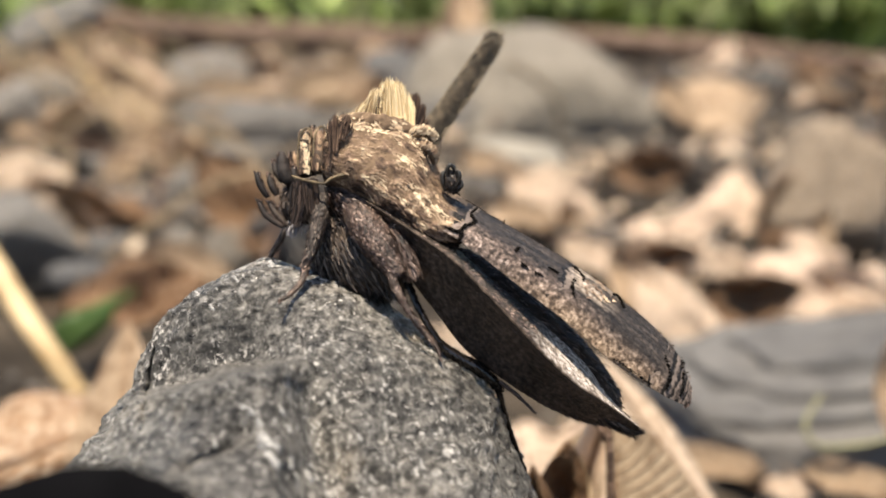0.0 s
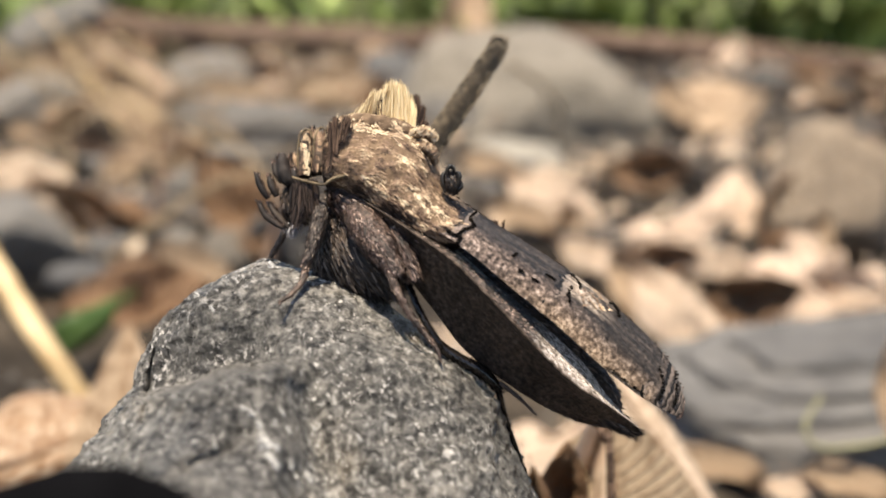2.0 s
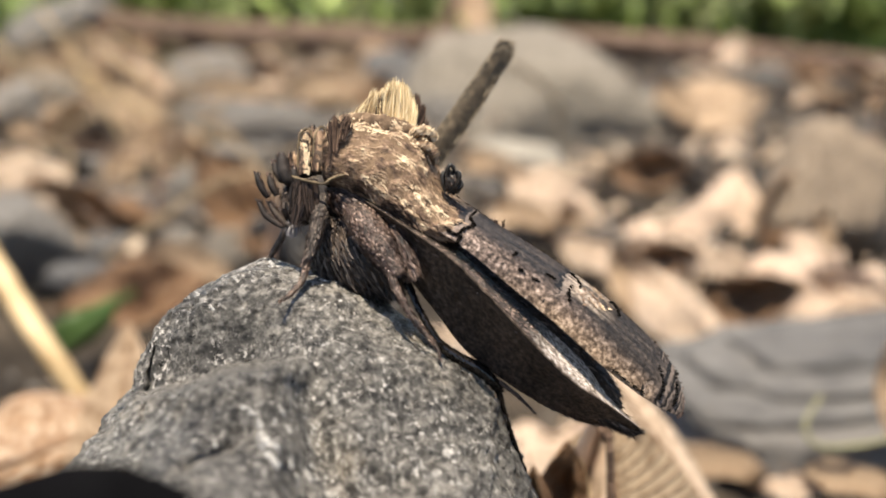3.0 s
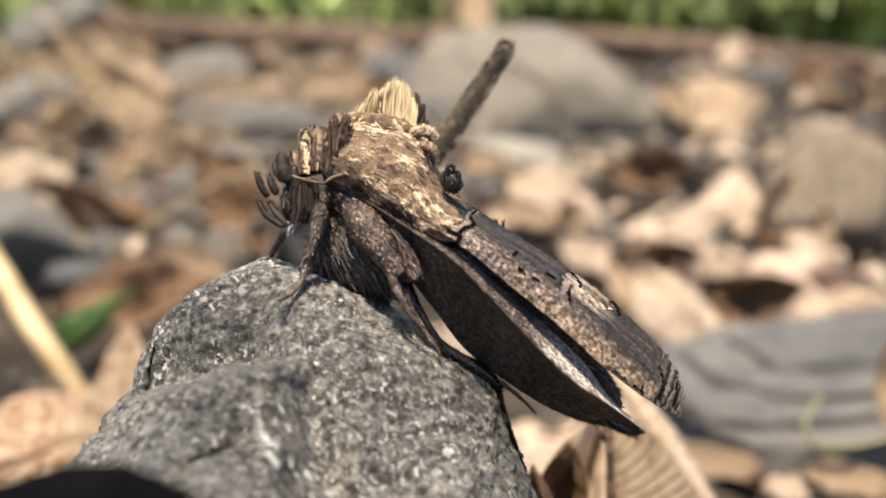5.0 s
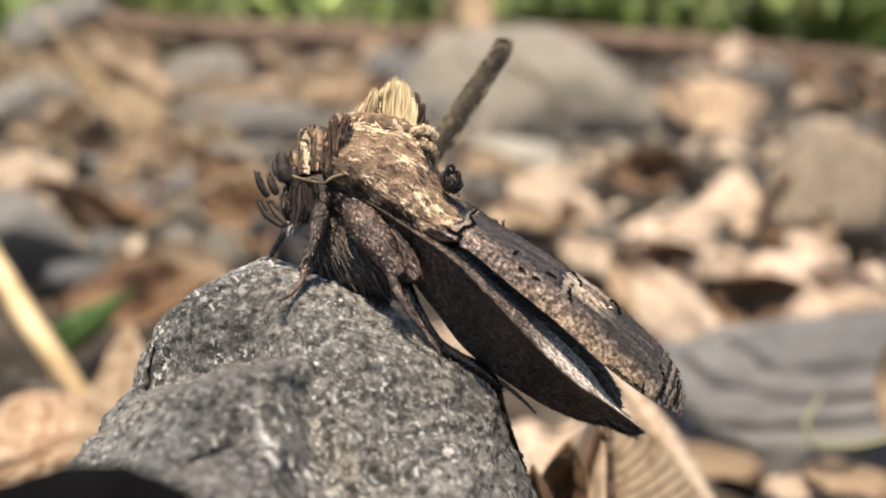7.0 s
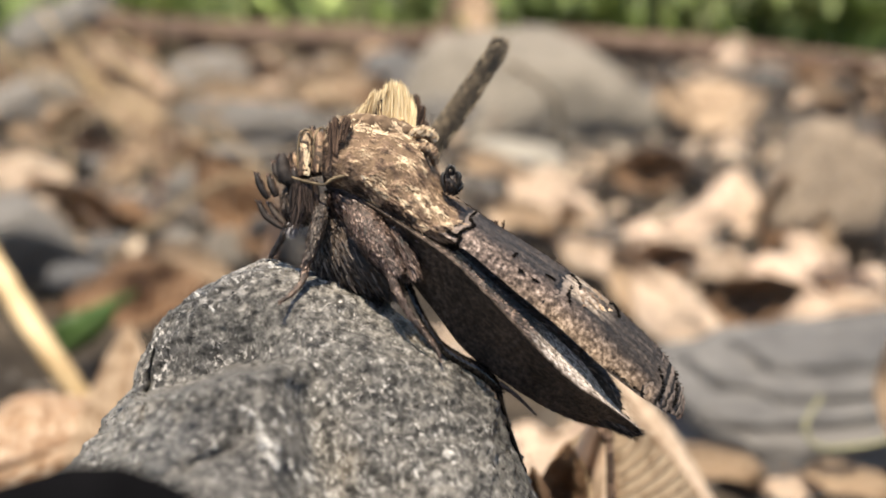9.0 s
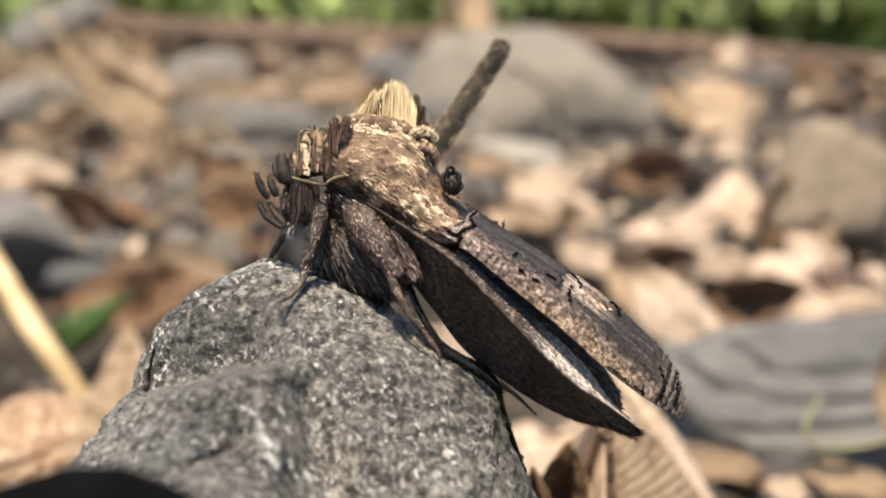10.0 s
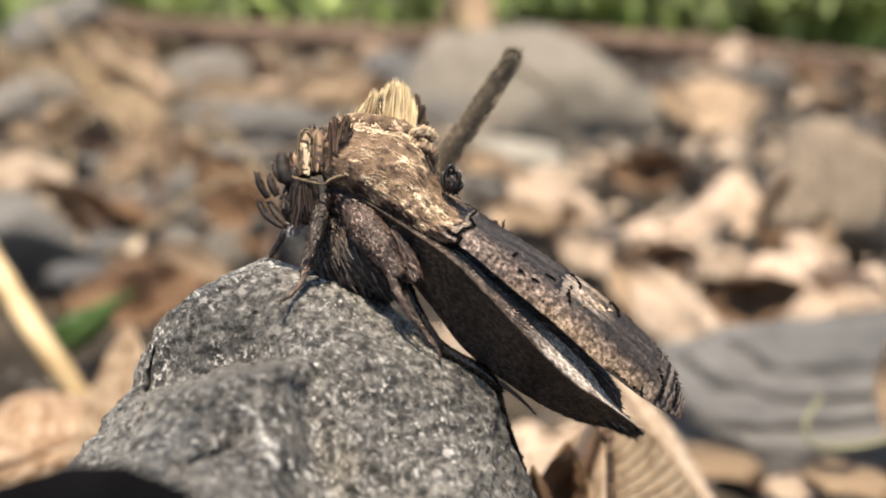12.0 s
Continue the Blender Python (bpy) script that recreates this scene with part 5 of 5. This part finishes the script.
    # leaves that can be told apart: kind, place, length, turn in its plane, how far it lies back
    named = [
        # cluster on the open side of the wing
        (broad, (0.1249, 0.5000, 0.0194), 0.0580, 12, 60, "broad orange-tan leaf arched over another"),
        (tan, (0.1064, 0.4900, 0.0160), 0.0285, -60, 45, "tan leaf edge beside the pale boulder"),
        (pale, (0.0505, 0.2134, 0.0107), 0.0275, -56, 52, "pale striped dead leaf with clear side veins"),
        (cream, (0.0886, 0.2377, 0.0113), 0.0344, -22, 60, "cream folded leaf against the tan stone"),
        (blond, (0.0922, 0.2259, 0.0066), 0.024, -35, 50, "cream leaf edge on a grey slab"),
        (tan, (0.0987, 0.2757, 0.0086), 0.0182, 70, 20, "small upright leaf tip"),
        (tan, (0.044, 0.2297, 0.0081), 0.0231, -60, 30, "tan leaf in the shade of the wing"),
        # dark leaf put in where the hollow is only in shade
        (brown, (0.0687, 0.2297, 0.0081), 0.0244, 10, 4, "dark brown leaf added for the shade deep in a hollow"),
        (pale, (0.0357, 0.3300, 0.0111), 0.0356, -40, 62, "orange-cream curved leaf behind the moth"),
        # two brown leaves added to darken shaded gaps between the paler ones
        (brown, (0.0394, 0.3180, 0.0043), 0.0129, -38, 20, "small brown leaf added for the shadow beneath a paler one"),
        (brown, (0.0706, 0.3600, 0.0121), 0.0290, 5, 8, "dark brown leaf standing in for a shaded hollow"),
        (cream, (0.0671, 0.3000, 0.0065), 0.0441, 18, 58, "large pinkish white curled leaf"),
        (pale, (0.0701, 0.2750, 0.0065), 0.0256, -20, 62, "pale leaf under a larger curled one"),
        (pale, (0.0430, 0.2850, 0.0040), 0.0234, -30, 65, "pale leaf lying flat behind the wing"),
        (cream, (0.0429, 0.3700, 0.0098), 0.0238, -15, 62, "cream leaf low before the boulder"),
        (pale, (0.0863, 0.3100, 0.0136), 0.0301, 70, 56, "pale leaf standing on its edge"),
        (cream, (0.1096, 0.4300, 0.0082), 0.0390, 20, 62, "pale pinkish leaf under a tan one"),
        (cream, (0.0950, 0.2620, 0.0111), 0.0172, -50, 60, "cream leaf leaning on a tan stone"),
        # added dark leaf, standing for the shade of a gap
        (brown, (0.0923, 0.2900, 0.0146), 0.0204, 72, 8, "dark leaf standing in for the shaded gap beside a stone"),
        (pale, (0.0468, 0.2620, 0.0077), 0.0215, -40, 68, "pale leaf just beyond the wing"),
        (tan, (0.0238, 0.3000, 0.0079), 0.0212, -25, 62, "tan leaf low behind the moth"),
        # another brown leaf added in place of shade
        (brown, (0.0576, 0.2750, 0.0040), 0.0212, 10, 6, "brown leaf added for the shade below a curled one"),
        (tan, (0.0165, 0.3800, 0.0079), 0.0245, -20, 55, "tan leaf lying before the boulder"),
        (blond, (-0.1756, 0.6000, 0.0040), 0.0602, -35, 45, "rusty tan leaf slanting among stalks"),
        (tan, (-0.1342, 0.5000, 0.0040), 0.0373, -40, 40, "narrow tan leaf over a stone"),
        (crumple, (-0.0978, 0.4000, 0.0040), 0.0323, -50, 40, "crumpled tan leaf beside a flat stone"),
        # side with grey slabs
        (pale, (-0.138, 0.3464, 0.0166), 0.0451, -28, 66, "bright cream dead leaf leaning on a stone"),
        (pale, (-0.1255, 0.355, 0.0059), 0.0269, -30, 55, "small bright leaf beside a stone"),
        (brown, (-0.2096, 0.6806, 0.0177), 0.0681, 15, 40, "rusty tan leaf between grey stones"),
        (crumple, (-0.1906, 0.6, 0.0111), 0.0539, -25, 40, "tan curled leaf between grey stones"),
        (tan, (-0.1402, 0.4919, 0.0131), 0.0472, -45, 45, "narrow tan leaf among stones"),
        (tan, (-0.1147, 0.3831, 0.0094), 0.0268, 75, 40, "small tan dead leaf"),
        (brown, (-0.085, 0.3733, 0.0072), 0.0262, -60, 25, "crumpled leaf resting on a grey stone"),
        (brown, (-0.0562, 0.293, 0.0123), 0.0369, -58, 38, "narrow brown leaf slanting behind the moth"),
        (brown, (-0.067, 0.2259, 0.006), 0.0328, 12, 50, "brown leaf in a shaded hollow"),
        (tan, (-0.061, 0.2463, 0.0064), 0.0273, -20, 55, "tan leaf behind the rock"),
        (spear, (-0.0354, 0.1072, 0.0241), 0.042, 97, 45, "pointed tan leaf standing upright"),
        (blotched, (-0.0441, 0.112, 0.0266), 0.029, 20, 60, "large tan leaf blotched with brown"),
        (pale, (-0.0535, 0.1192, 0.0225), 0.024, 40, 50, "pale curled leaf beside a blotched one"),
        (cream, (-0.0645, 0.1501, 0.0057), 0.0228, -10, 55, "cream leaf low beside the rock"),
        # two dark leaves added where the gaps between stones are only dark
        (curl, (-0.233, 0.6515, 0.0133), 0.0446, 5, 2, "dark leaf standing in for a shaded gap between stones"),
        (curl, (-0.4016, 1.0178, 0.0146), 0.0583, 60, 2, "dark leaf standing in for a dark gap near the branch"),
        (blond, (-0.1763, 0.6121, 0.0161), 0.0647, -32, 48, "narrow rusty tan leaf slanting between stones"),
        (tan, (-0.103, 0.536, 0.01), 0.0484, -10, 60, "small tan leaf on a flat stone"),
        (tan, (-0.0601, 0.5883, 0.0109), 0.0498, 5, 50, "small tan leaf in the shade of the branch"),
        # below the moth
        (cream, (0.0001, 0.2084, 0.0062), 0.0281, 20, 60, "cream leaf lying behind the legs"),
        (veined, (0.0145, 0.0712, 0.0276), 0.0383, 93, 26, "veined grey-brown leaf standing against the rock"),
        # dark leaf added to fill the hollow with shade colour
        (brown, (0.0080, 0.0680, 0.0442), 0.0083, 82, 4, "dark brown leaf standing in for the shaded hollow beside the rock"),
        (strip, (0.0216, 0.1000, 0.0334), 0.0247, -61, 56, "cream strip of dead leaf behind the wing"),
        (pale, (0.0470, 0.1290, 0.0140), 0.0097, 6, 78, "small bright cream leaf"),
        (tan, (0.0533, 0.1270, 0.0133), 0.0126, -15, 74, "tan leaf flat on the soil before a slab"),
        (tan, (0.0687, 0.1500, 0.0179), 0.0204, 84, 30, "tan leaf standing at the end of a slab"),
        (tan, (0.0415, 0.1480, 0.0051), 0.0146, -8, 74, "orange-tan leaf lying before a grey stone"),
        (pink, (0.0062, 0.0691, 0.0289), 0.044, 70, 42, "pinkish curled leaf standing beside the rock"),
        (cream, (0.0191, 0.1659, 0.0036), 0.0287, 10, 72, "cream leaf lying behind the rock"),
        (pink, (0.007, 0.068, 0.0246), 0.042, 100, 35, "pinkish folded leaf beside a curled one"),
        # two narrow dark leaves added in place of the shadow by the rock
        (curl, (0.0081, 0.065, 0.0271), 0.042, 96, 4, "dark brown leaf added for the shade beside the rock"),
        (curl, (0.0063, 0.0644, 0.0266), 0.04, 82, 2, "dark curled leaf added for the shade close to the rock"),
        (blade, (0.0092, 0.0615, 0.0274), 0.041, 87, 30, "yellowish narrow leaf edge beside the rock"),
        (blade, (0.0076, 0.0612, 0.0263), 0.04, 98, 30, "yellowish narrow leaf beside the rock"),
    ]
    for kind, loc, ln, turn, face, label in named:
        lean_leaf(kind, loc, ln, turn, face, label)

    # loose cover between them
    grp = "small stones of the litter"
    for i in range(120):
        y = rng.uniform(0.14, 0.78)
        x = rng.uniform(-0.5, 0.5) * (y + 0.08)
        w = rng.uniform(0.012, 0.035) * (0.6 + y * 0.5)
        if y < 0.24 or (0.4 < y < 0.7 and 0.0 < x < 0.2):
            continue
        m = rng.choice((M_STONE, M_STONE, M_SLATE, M_TANSTONE))
        h, turn = w * rng.uniform(0.4, 0.7), (rng.uniform(0.6, 1), rng.uniform(0, 360), rng.uniform(-15, 15))
        if (0.2 < y < 0.5 and 0.0 < x < 0.15) or (x < 0 and i % 5 > 1):
            continue
        stone((x, y, w, h), 30 + i % 9, m, {"stone_grey": "small grey stone in the litter", "stone_slate": "small slate-grey stone in the litter", "stone_tan": "small tan stone in the litter"}[m.name], *turn, group=grp)
    for i in range(200):
        y = rng.uniform(0.28, 0.74)
        x = rng.uniform(-0.5, 0.5) * (y + 0.08)
        if (y < 0.36 and x > 0.05) or (0.36 < y < 0.74 and 0.0 < x < 0.2):
            continue
        p = rng.choice((tan, brown, crumple, blond, blotched, broad, brown, spear, pale))
        spot = ((x, y, rng.uniform(0.003, 0.01)), rng.uniform(0.025, 0.045), rng.uniform(0, 360), rng.uniform(-25, 25), rng.uniform(-20, 35))
        if (y < 0.5 and x > 0.0) or (y < 0.46 and -0.3 * y < x < 0.0) or (y < 0.42 and x < 0 and i % 3):
            continue
        place_leaf(p, *spot, "", "dead leaves")
    # the same litter goes on all round
    for i in range(330):
        a, d = rng.uniform(0, 2 * math.pi), 0.95 * math.sqrt(rng.uniform(0.03, 1))
        x, y = d * math.cos(a), 0.1 + d * math.sin(a)
        if y > 0.78 or (y > 0.02 and abs(x) < 0.5 * (y + 0.1)) or math.hypot(x, y) < 0.12:
            continue
        if i % 2:
            place_leaf(rng.choice(protos[:7]), (x, y, rng.uniform(0.003, 0.01)), rng.uniform(0.03, 0.055), rng.uniform(0, 360), rng.uniform(-25, 25), rng.uniform(-20, 35), "", "dead leaves")
        else:
            w = rng.uniform(0.015, 0.06)
            stone((x, y, w, w * rng.uniform(0.4, 0.7)), 30 + i % 9, M_STONE if i % 4 else M_SLATE, "small grey stone in the litter" if i % 4 else "small slate-grey stone in the litter", rng.uniform(0.6, 1), rng.uniform(0, 360), rng.uniform(-15, 15), group=grp)

    # crumbs: bits of leaf and grit
    verts, faces = [], []
    for k in range(20000):
        y = rng.uniform(0.1, 1.1)
        c = Vector((rng.uniform(-0.55, 0.55) * (y + 0.08), y, rng.uniform(0.0, 0.006)))
        if k > 8500:
            a, d = rng.uniform(0, 2 * math.pi), 1.25 * math.sqrt(rng.random())
            c = Vector((d * math.cos(a), 0.1 + d * math.sin(a), c.z))
        s = rng.uniform(0.001, 0.006) * (0.3 if c.y < 0.28 else 1.0)
        d = [Vector((rng.gauss(0, 1), rng.gauss(0, 1), rng.gauss(0, 0.4))) * s for _ in range(4)]
        i = len(verts)
        verts += [c + e for e in d]
        faces += [(i, i + 1, i + 2), (i, i + 2, i + 3), (i, i + 3, i + 1), (i + 1, i + 3, i + 2)]
    tagged(new("leaf_crumbs", mesh_of("leaf_crumbs", verts, faces, M_CRUMB, smooth=False)), "crumbs of dead leaf and grit on soil", "litter", kind="stuff")

    # straws and stems
    def stem(name, pts, radii, mat, label, cat, steps=20):
        return tagged(new(name, tube(name, pts, radii, mat, 8, steps, unit=1.0, rough=0.15)), label, cat)
    straw = stem("straw", [(-0.0654, 0.147, 0.0415), (-0.0582, 0.1407, 0.0333), (-0.0535, 0.1373, 0.0283), (-0.0489, 0.1356, 0.022)], [0.0016, 0.0018, 0.0017, 0.0015], M_STRAW, "thick yellow straw leaning over the litter", "straw")
    stem("plant_stem", [(0.0612, 0.1308, 0.0194), (0.0552, 0.1286, 0.0191), (0.0493, 0.1285, 0.0188), (0.0474, 0.1293, 0.0215), (0.0503, 0.1321, 0.0245)], [0.00025, 0.00034, 0.00034, 0.00025], M_STEM, "thin curved yellow-green stem", "stem")
    stem("twig", [(0.0103, 0.0655, 0.0505), (0.0107, 0.0648, 0.0497), (0.0110, 0.0640, 0.0471), (0.0128, 0.0615, 0.0049)], [0.0002, 0.00024, 0.00027, 0.0005], M_BARK, "short dark upright stalk below the moth", "twig")
    stem("thin_stalk", [(0.0245, 0.4045, 0.044), (0.0391, 0.4224, 0.0337), (0.0479, 0.4395, 0.0202), (0.0488, 0.4545, -0.0013)], [0.0009, 0.001, 0.001, 0.0009], M_FEELER, "thin bent dry brown stalk", "stalk")
    for k in range(16):
        px, py, d = rng2.uniform(-0.2, -0.115), rng2.uniform(0.42, 0.62), rng2.uniform(0.015, 0.035)
        ln, a = rng2.uniform(0.04, 0.09), math.radians(rng2.gauss(-38, 10))
        stem("straw", [(px - ln / 2 * math.cos(a), py, d - ln / 2 * math.sin(a)), (px, py - 0.004, d + 0.002), (px + ln / 2 * math.cos(a), py - 0.01, max(0.004, d + ln / 2 * math.sin(a)))],
             [0.0006, 0.0008, 0.0005], M_FEELER if k % 3 else M_STRAW, "dry grass stalk slanting over stones", "straw", 8)
    for i in range(60):
        y = rng.uniform(0.24, 0.9)
        x = rng.uniform(-0.48, -0.05 if i % 3 else 0.45) * (y + 0.05)
        a, ln = rng.uniform(0, math.pi), rng.uniform(0.03, 0.09)
        dx, dy = math.cos(a) * ln / 2, math.sin(a) * ln / 2
        stem("straw", [(x - dx, y - dy, 0.01), (x, y, 0.016 + 0.005 * (i % 3)), (x + dx, y + dy, 0.012 + 0.006 * (i % 4))], [0.0006, 0.0009, 0.0005], M_FEELER if i % 3 else M_BARK, "dry stalk lying on the litter", "straw", 8)
    # green shoots in the hollow on the near side
    shoots = new("grass_shoot")
    tagged(shoots, "short green grass shoot between dead leaves", "grass")
    for pts in ([(-0.0692, 0.1794, 0.0154), (-0.0657, 0.18, 0.0178), (-0.0612, 0.1856, 0.0192), (-0.057, 0.1912, 0.0207)], [(-0.0677, 0.1789, 0.0135), (-0.0636, 0.1797, 0.0164), (-0.0601, 0.1804, 0.0193), (-0.0581, 0.1812, 0.0222)]):
        part("grass_blade", tube("grass_blade", pts, [0.001, 0.0022, 0.0016, 0.0003], M_SHOOT, 6, 14, unit=1.0, squash=0.3), shoots)

    # the long branch behind, with two leaves caught on it
    branch = new("branch")
    tagged(branch, "long reddish-brown fallen branch lying on the ground", "branch")
    part("stem", tube("stem", [(-0.3263, 0.9506, 0.0344), (-0.2159, 0.9165, 0.023), (-0.1041, 0.8944, 0.018), (0.0074, 0.8835, 0.016), (0.0993, 0.884, 0.0178), (0.2117, 0.8717, 0.0106), (0.3215, 0.8587, 0.0005), (0.4509, 0.8448, -0.0127)],
                      [0.011, 0.0125, 0.0145, 0.014, 0.0115, 0.0115, 0.0115, 0.011], M_BARK, 14, 60, unit=1.0, rough=0.18), branch)
    part("side_twig", tube("side_twig", [(0.0074, 0.8839, 0.0173), (0.0028, 0.8881, 0.0329), (0.0097, 0.894, 0.0551)], [0.008, 0.007, 0.006], M_BARK, 10, 12, unit=1.0, rough=0.3), branch)
    a = lean_leaf(tan, (0.0237, 0.8495, 0.0435), 0.055, 100, 40, "tan leaf caught upright on the branch")
    b = lean_leaf(cream, (0.2244, 0.8319, 0.0163), 0.034, 60, 40, "small pale leaf caught on the branch")
    # the first of each kind lies out in the litter too
    for i, p in enumerate(protos):
        p.matrix_basis = pose(-0.45 + 0.08 * i, 0.66 + 0.01 * i, 0.008, 12, 5, 40 * i) @ Matrix.Diagonal((0.05, 0.05, 0.05, 1))
        tagged(p, group="dead leaves")

    return a, b, straw


def build_near_stone():
    """A stone low in front of the lens; deep shade is put into its colour."""
    ob = new("pebble", lump("pebble", (0, 0, 0), (15.5, 4.6, 33), 0, M_SHADEDSTONE, 60, 0.03))
    x, y, z = (-0.0104, 0.0264, 0.0665)
    ob.matrix_basis = pose(x, y, z - 0.033, 0, 0, 4)
    return tagged(ob, "stone close before the lens, darkened as if in deep shade", "stone")


def build_grass():
    rng = random.Random(8)

    def blades(n, x0, x1, y0, y1, h0, h1):
        verts, faces = [], []
        for _ in range(n):
            x, y = rng.uniform(x0, x1), rng.uniform(y0, y1)
            y += 0.12 * noise.noise(Vector((x * 2.3, 0, 5))) * (y - y0)
            if x1 > 1 and (abs(x) / x1 > 0.75 + 0.3 * noise.noise(Vector((y * 1.7, 3, x)))  or (y - y0) / (y1 - y0) > 0.8 + 0.4 * noise.noise(Vector((x * 1.3, 9, 1)))):
                continue
            h, w = rng.uniform(h0, h1), rng.uniform(0.003, 0.009)
            a, lean = rng.uniform(0, 6.28), rng.uniform(0.3, 1.1)
            side, d = Vector((math.cos(a), math.sin(a), 0)) * w, Vector((-math.sin(a), math.cos(a), 0)) * lean * h
            i = len(verts)
            base = Vector((x, y, -0.01))
            for t, k in ((0, 1), (0.5, 0.8), (1, 0.08)):
                c = base + Vector((0, 0, h * t * (1 - 0.25 * lean * t))) + d * t * t
                verts += [c - side * k, c + side * k]
            faces += [(i, i + 1, i + 3, i + 2), (i + 2, i + 3, i + 5, i + 4)]
        return verts, faces
    v, f = blades(26000, -3.6, 3.6, 0.98, 3.2, 0.04, 0.13)
    tagged(new("grass", mesh_of("grass", v, f, M_GRASS, smooth=False)), "fresh green lawn grass behind the branch", "grass", kind="stuff")
    v, f = blades(22000, -7, 7, 2.2, 9.0, 0.08, 0.2)
    tagged(new("far_grass", mesh_of("far_grass", v, f, M_GRASS, smooth=False)), "green grass further off", "grass", kind="stuff")
    tufts = []
    for x, y in ((-0.28, 0.99), (0.12, 1.0), (0.33, 0.98), (0.47, 1.0)):
        v, f = blades(120, -0.05, 0.05, -0.03, 0.03, 0.05, 0.11)
        t = new("grass_tuft", mesh_of("grass_tuft", v, f, M_GRASS, smooth=False))
        t.matrix_basis = pose(x, y, 0)
        tufts.append((tagged(t, "sunlit tuft of green grass stirring in a breeze", "grass", "grass tufts", "stuff"), x, y))
    return tufts


ground = build_ground()
rock = build_rock()
moth, fore, far, crest = build_moth()
leaf_a, leaf_b, straw = build_litter()
build_slab()
pebble = build_near_stone()
tufts = build_grass()


def motions():
    # seconds; droop of the near wing; shift of the far wing (mm, across and up); lean of the crest
    shiver = [
        (0.0, -2.1, -0.72, 0.53, -6.0), (0.5, -0.3, -0.66, 0.53, -6.0), (1.0, -0.1, -0.50, 0.37, -5.0), (1.5, -0.1, -0.47, 0.28, -4.0), (2.0, -0.1, -0.41, 0.28, -2.0),
        (2.5, 0.0, 0.0, 0.0, 0.0), (3.0, -0.1, -0.03, 0.0, 0.5), (5.0, -0.1, 0.0, 0.03, 0.5), (5.5, -0.3, -0.16, 0.15, 0.5), (6.0, -0.3, -0.09, 0.15, 0.5),
        (6.3, -0.6, -0.3, 0.25, -3.0), (6.5, -1.25, -0.66, 0.5, -7.5), (6.7, -0.8, -0.3, 0.25, -3.0), (7.0, -0.4, -0.12, 0.12, 0.5), (9.0, -0.1, -0.38, 0.22, -2.0),
        (9.5, -0.8, -0.28, 0.18, -1.0), (10.0, -0.3, -0.28, 0.12, -2.0), (10.5, 0.0, -0.25, 0.15, 0.0), (10.8, 0.0, 0.2, -0.15, 1.0), (11.0, -0.1, 0.56, -0.43, 2.0),
        (11.5, 0.0, 0.41, -0.34, 0.5), (12.0, 0.0, 0.47, -0.43, 0.5)]
    f, g, c = v3(FORE_HINGE), v3(FAR_HINGE), v3(CREST_ROOT)
    walk(fore, [(t, pose(*f, 0, a, 0)) for t, a, dx, dz, e in shiver])
    walk(far, [(t, pose(g.x + dx * MM, g.y, g.z + dz * MM)) for t, a, dx, dz, e in shiver])
    walk(crest, [(t, pose(*c, 0, e, 0)) for t, a, dx, dz, e in shiver])
    for ob, s in ((leaf_a, 1.0), (leaf_b, 1.0)):
        m = ob.matrix_basis.copy()
        r = m.to_quaternion().to_matrix().to_4x4()
        x, y, z = m.translation
        walk(ob, [(t, Matrix.Translation((x + d * 0.0045, y, z - d * 0.002 * -1)) @ r) for t, d in ((0, -1.0), (0.5, -0.45), (1.0, -0.25), (2.0, -0.1), (3.0, 0), (6.0, 0.1), (9.0, 0.0), (12.0, 0.05))])
    walk(straw, [(t, pose(d * 0.0004, 0, -d * 0.0006)) for t, d in ((0, -1.2), (0.5, -0.4), (1.0, 0.1), (1.5, 0), (6.0, 0), (12.0, 0))])
    for k, (ob, x, y) in enumerate(tufts):
        walk(ob, [(t * 0.75, pose(x, y, 0, 3 * math.sin(t * 1.3 + k), 5 * math.sin(t * 0.9 + k * 2.1), 0)) for t in range(17)])


motions()
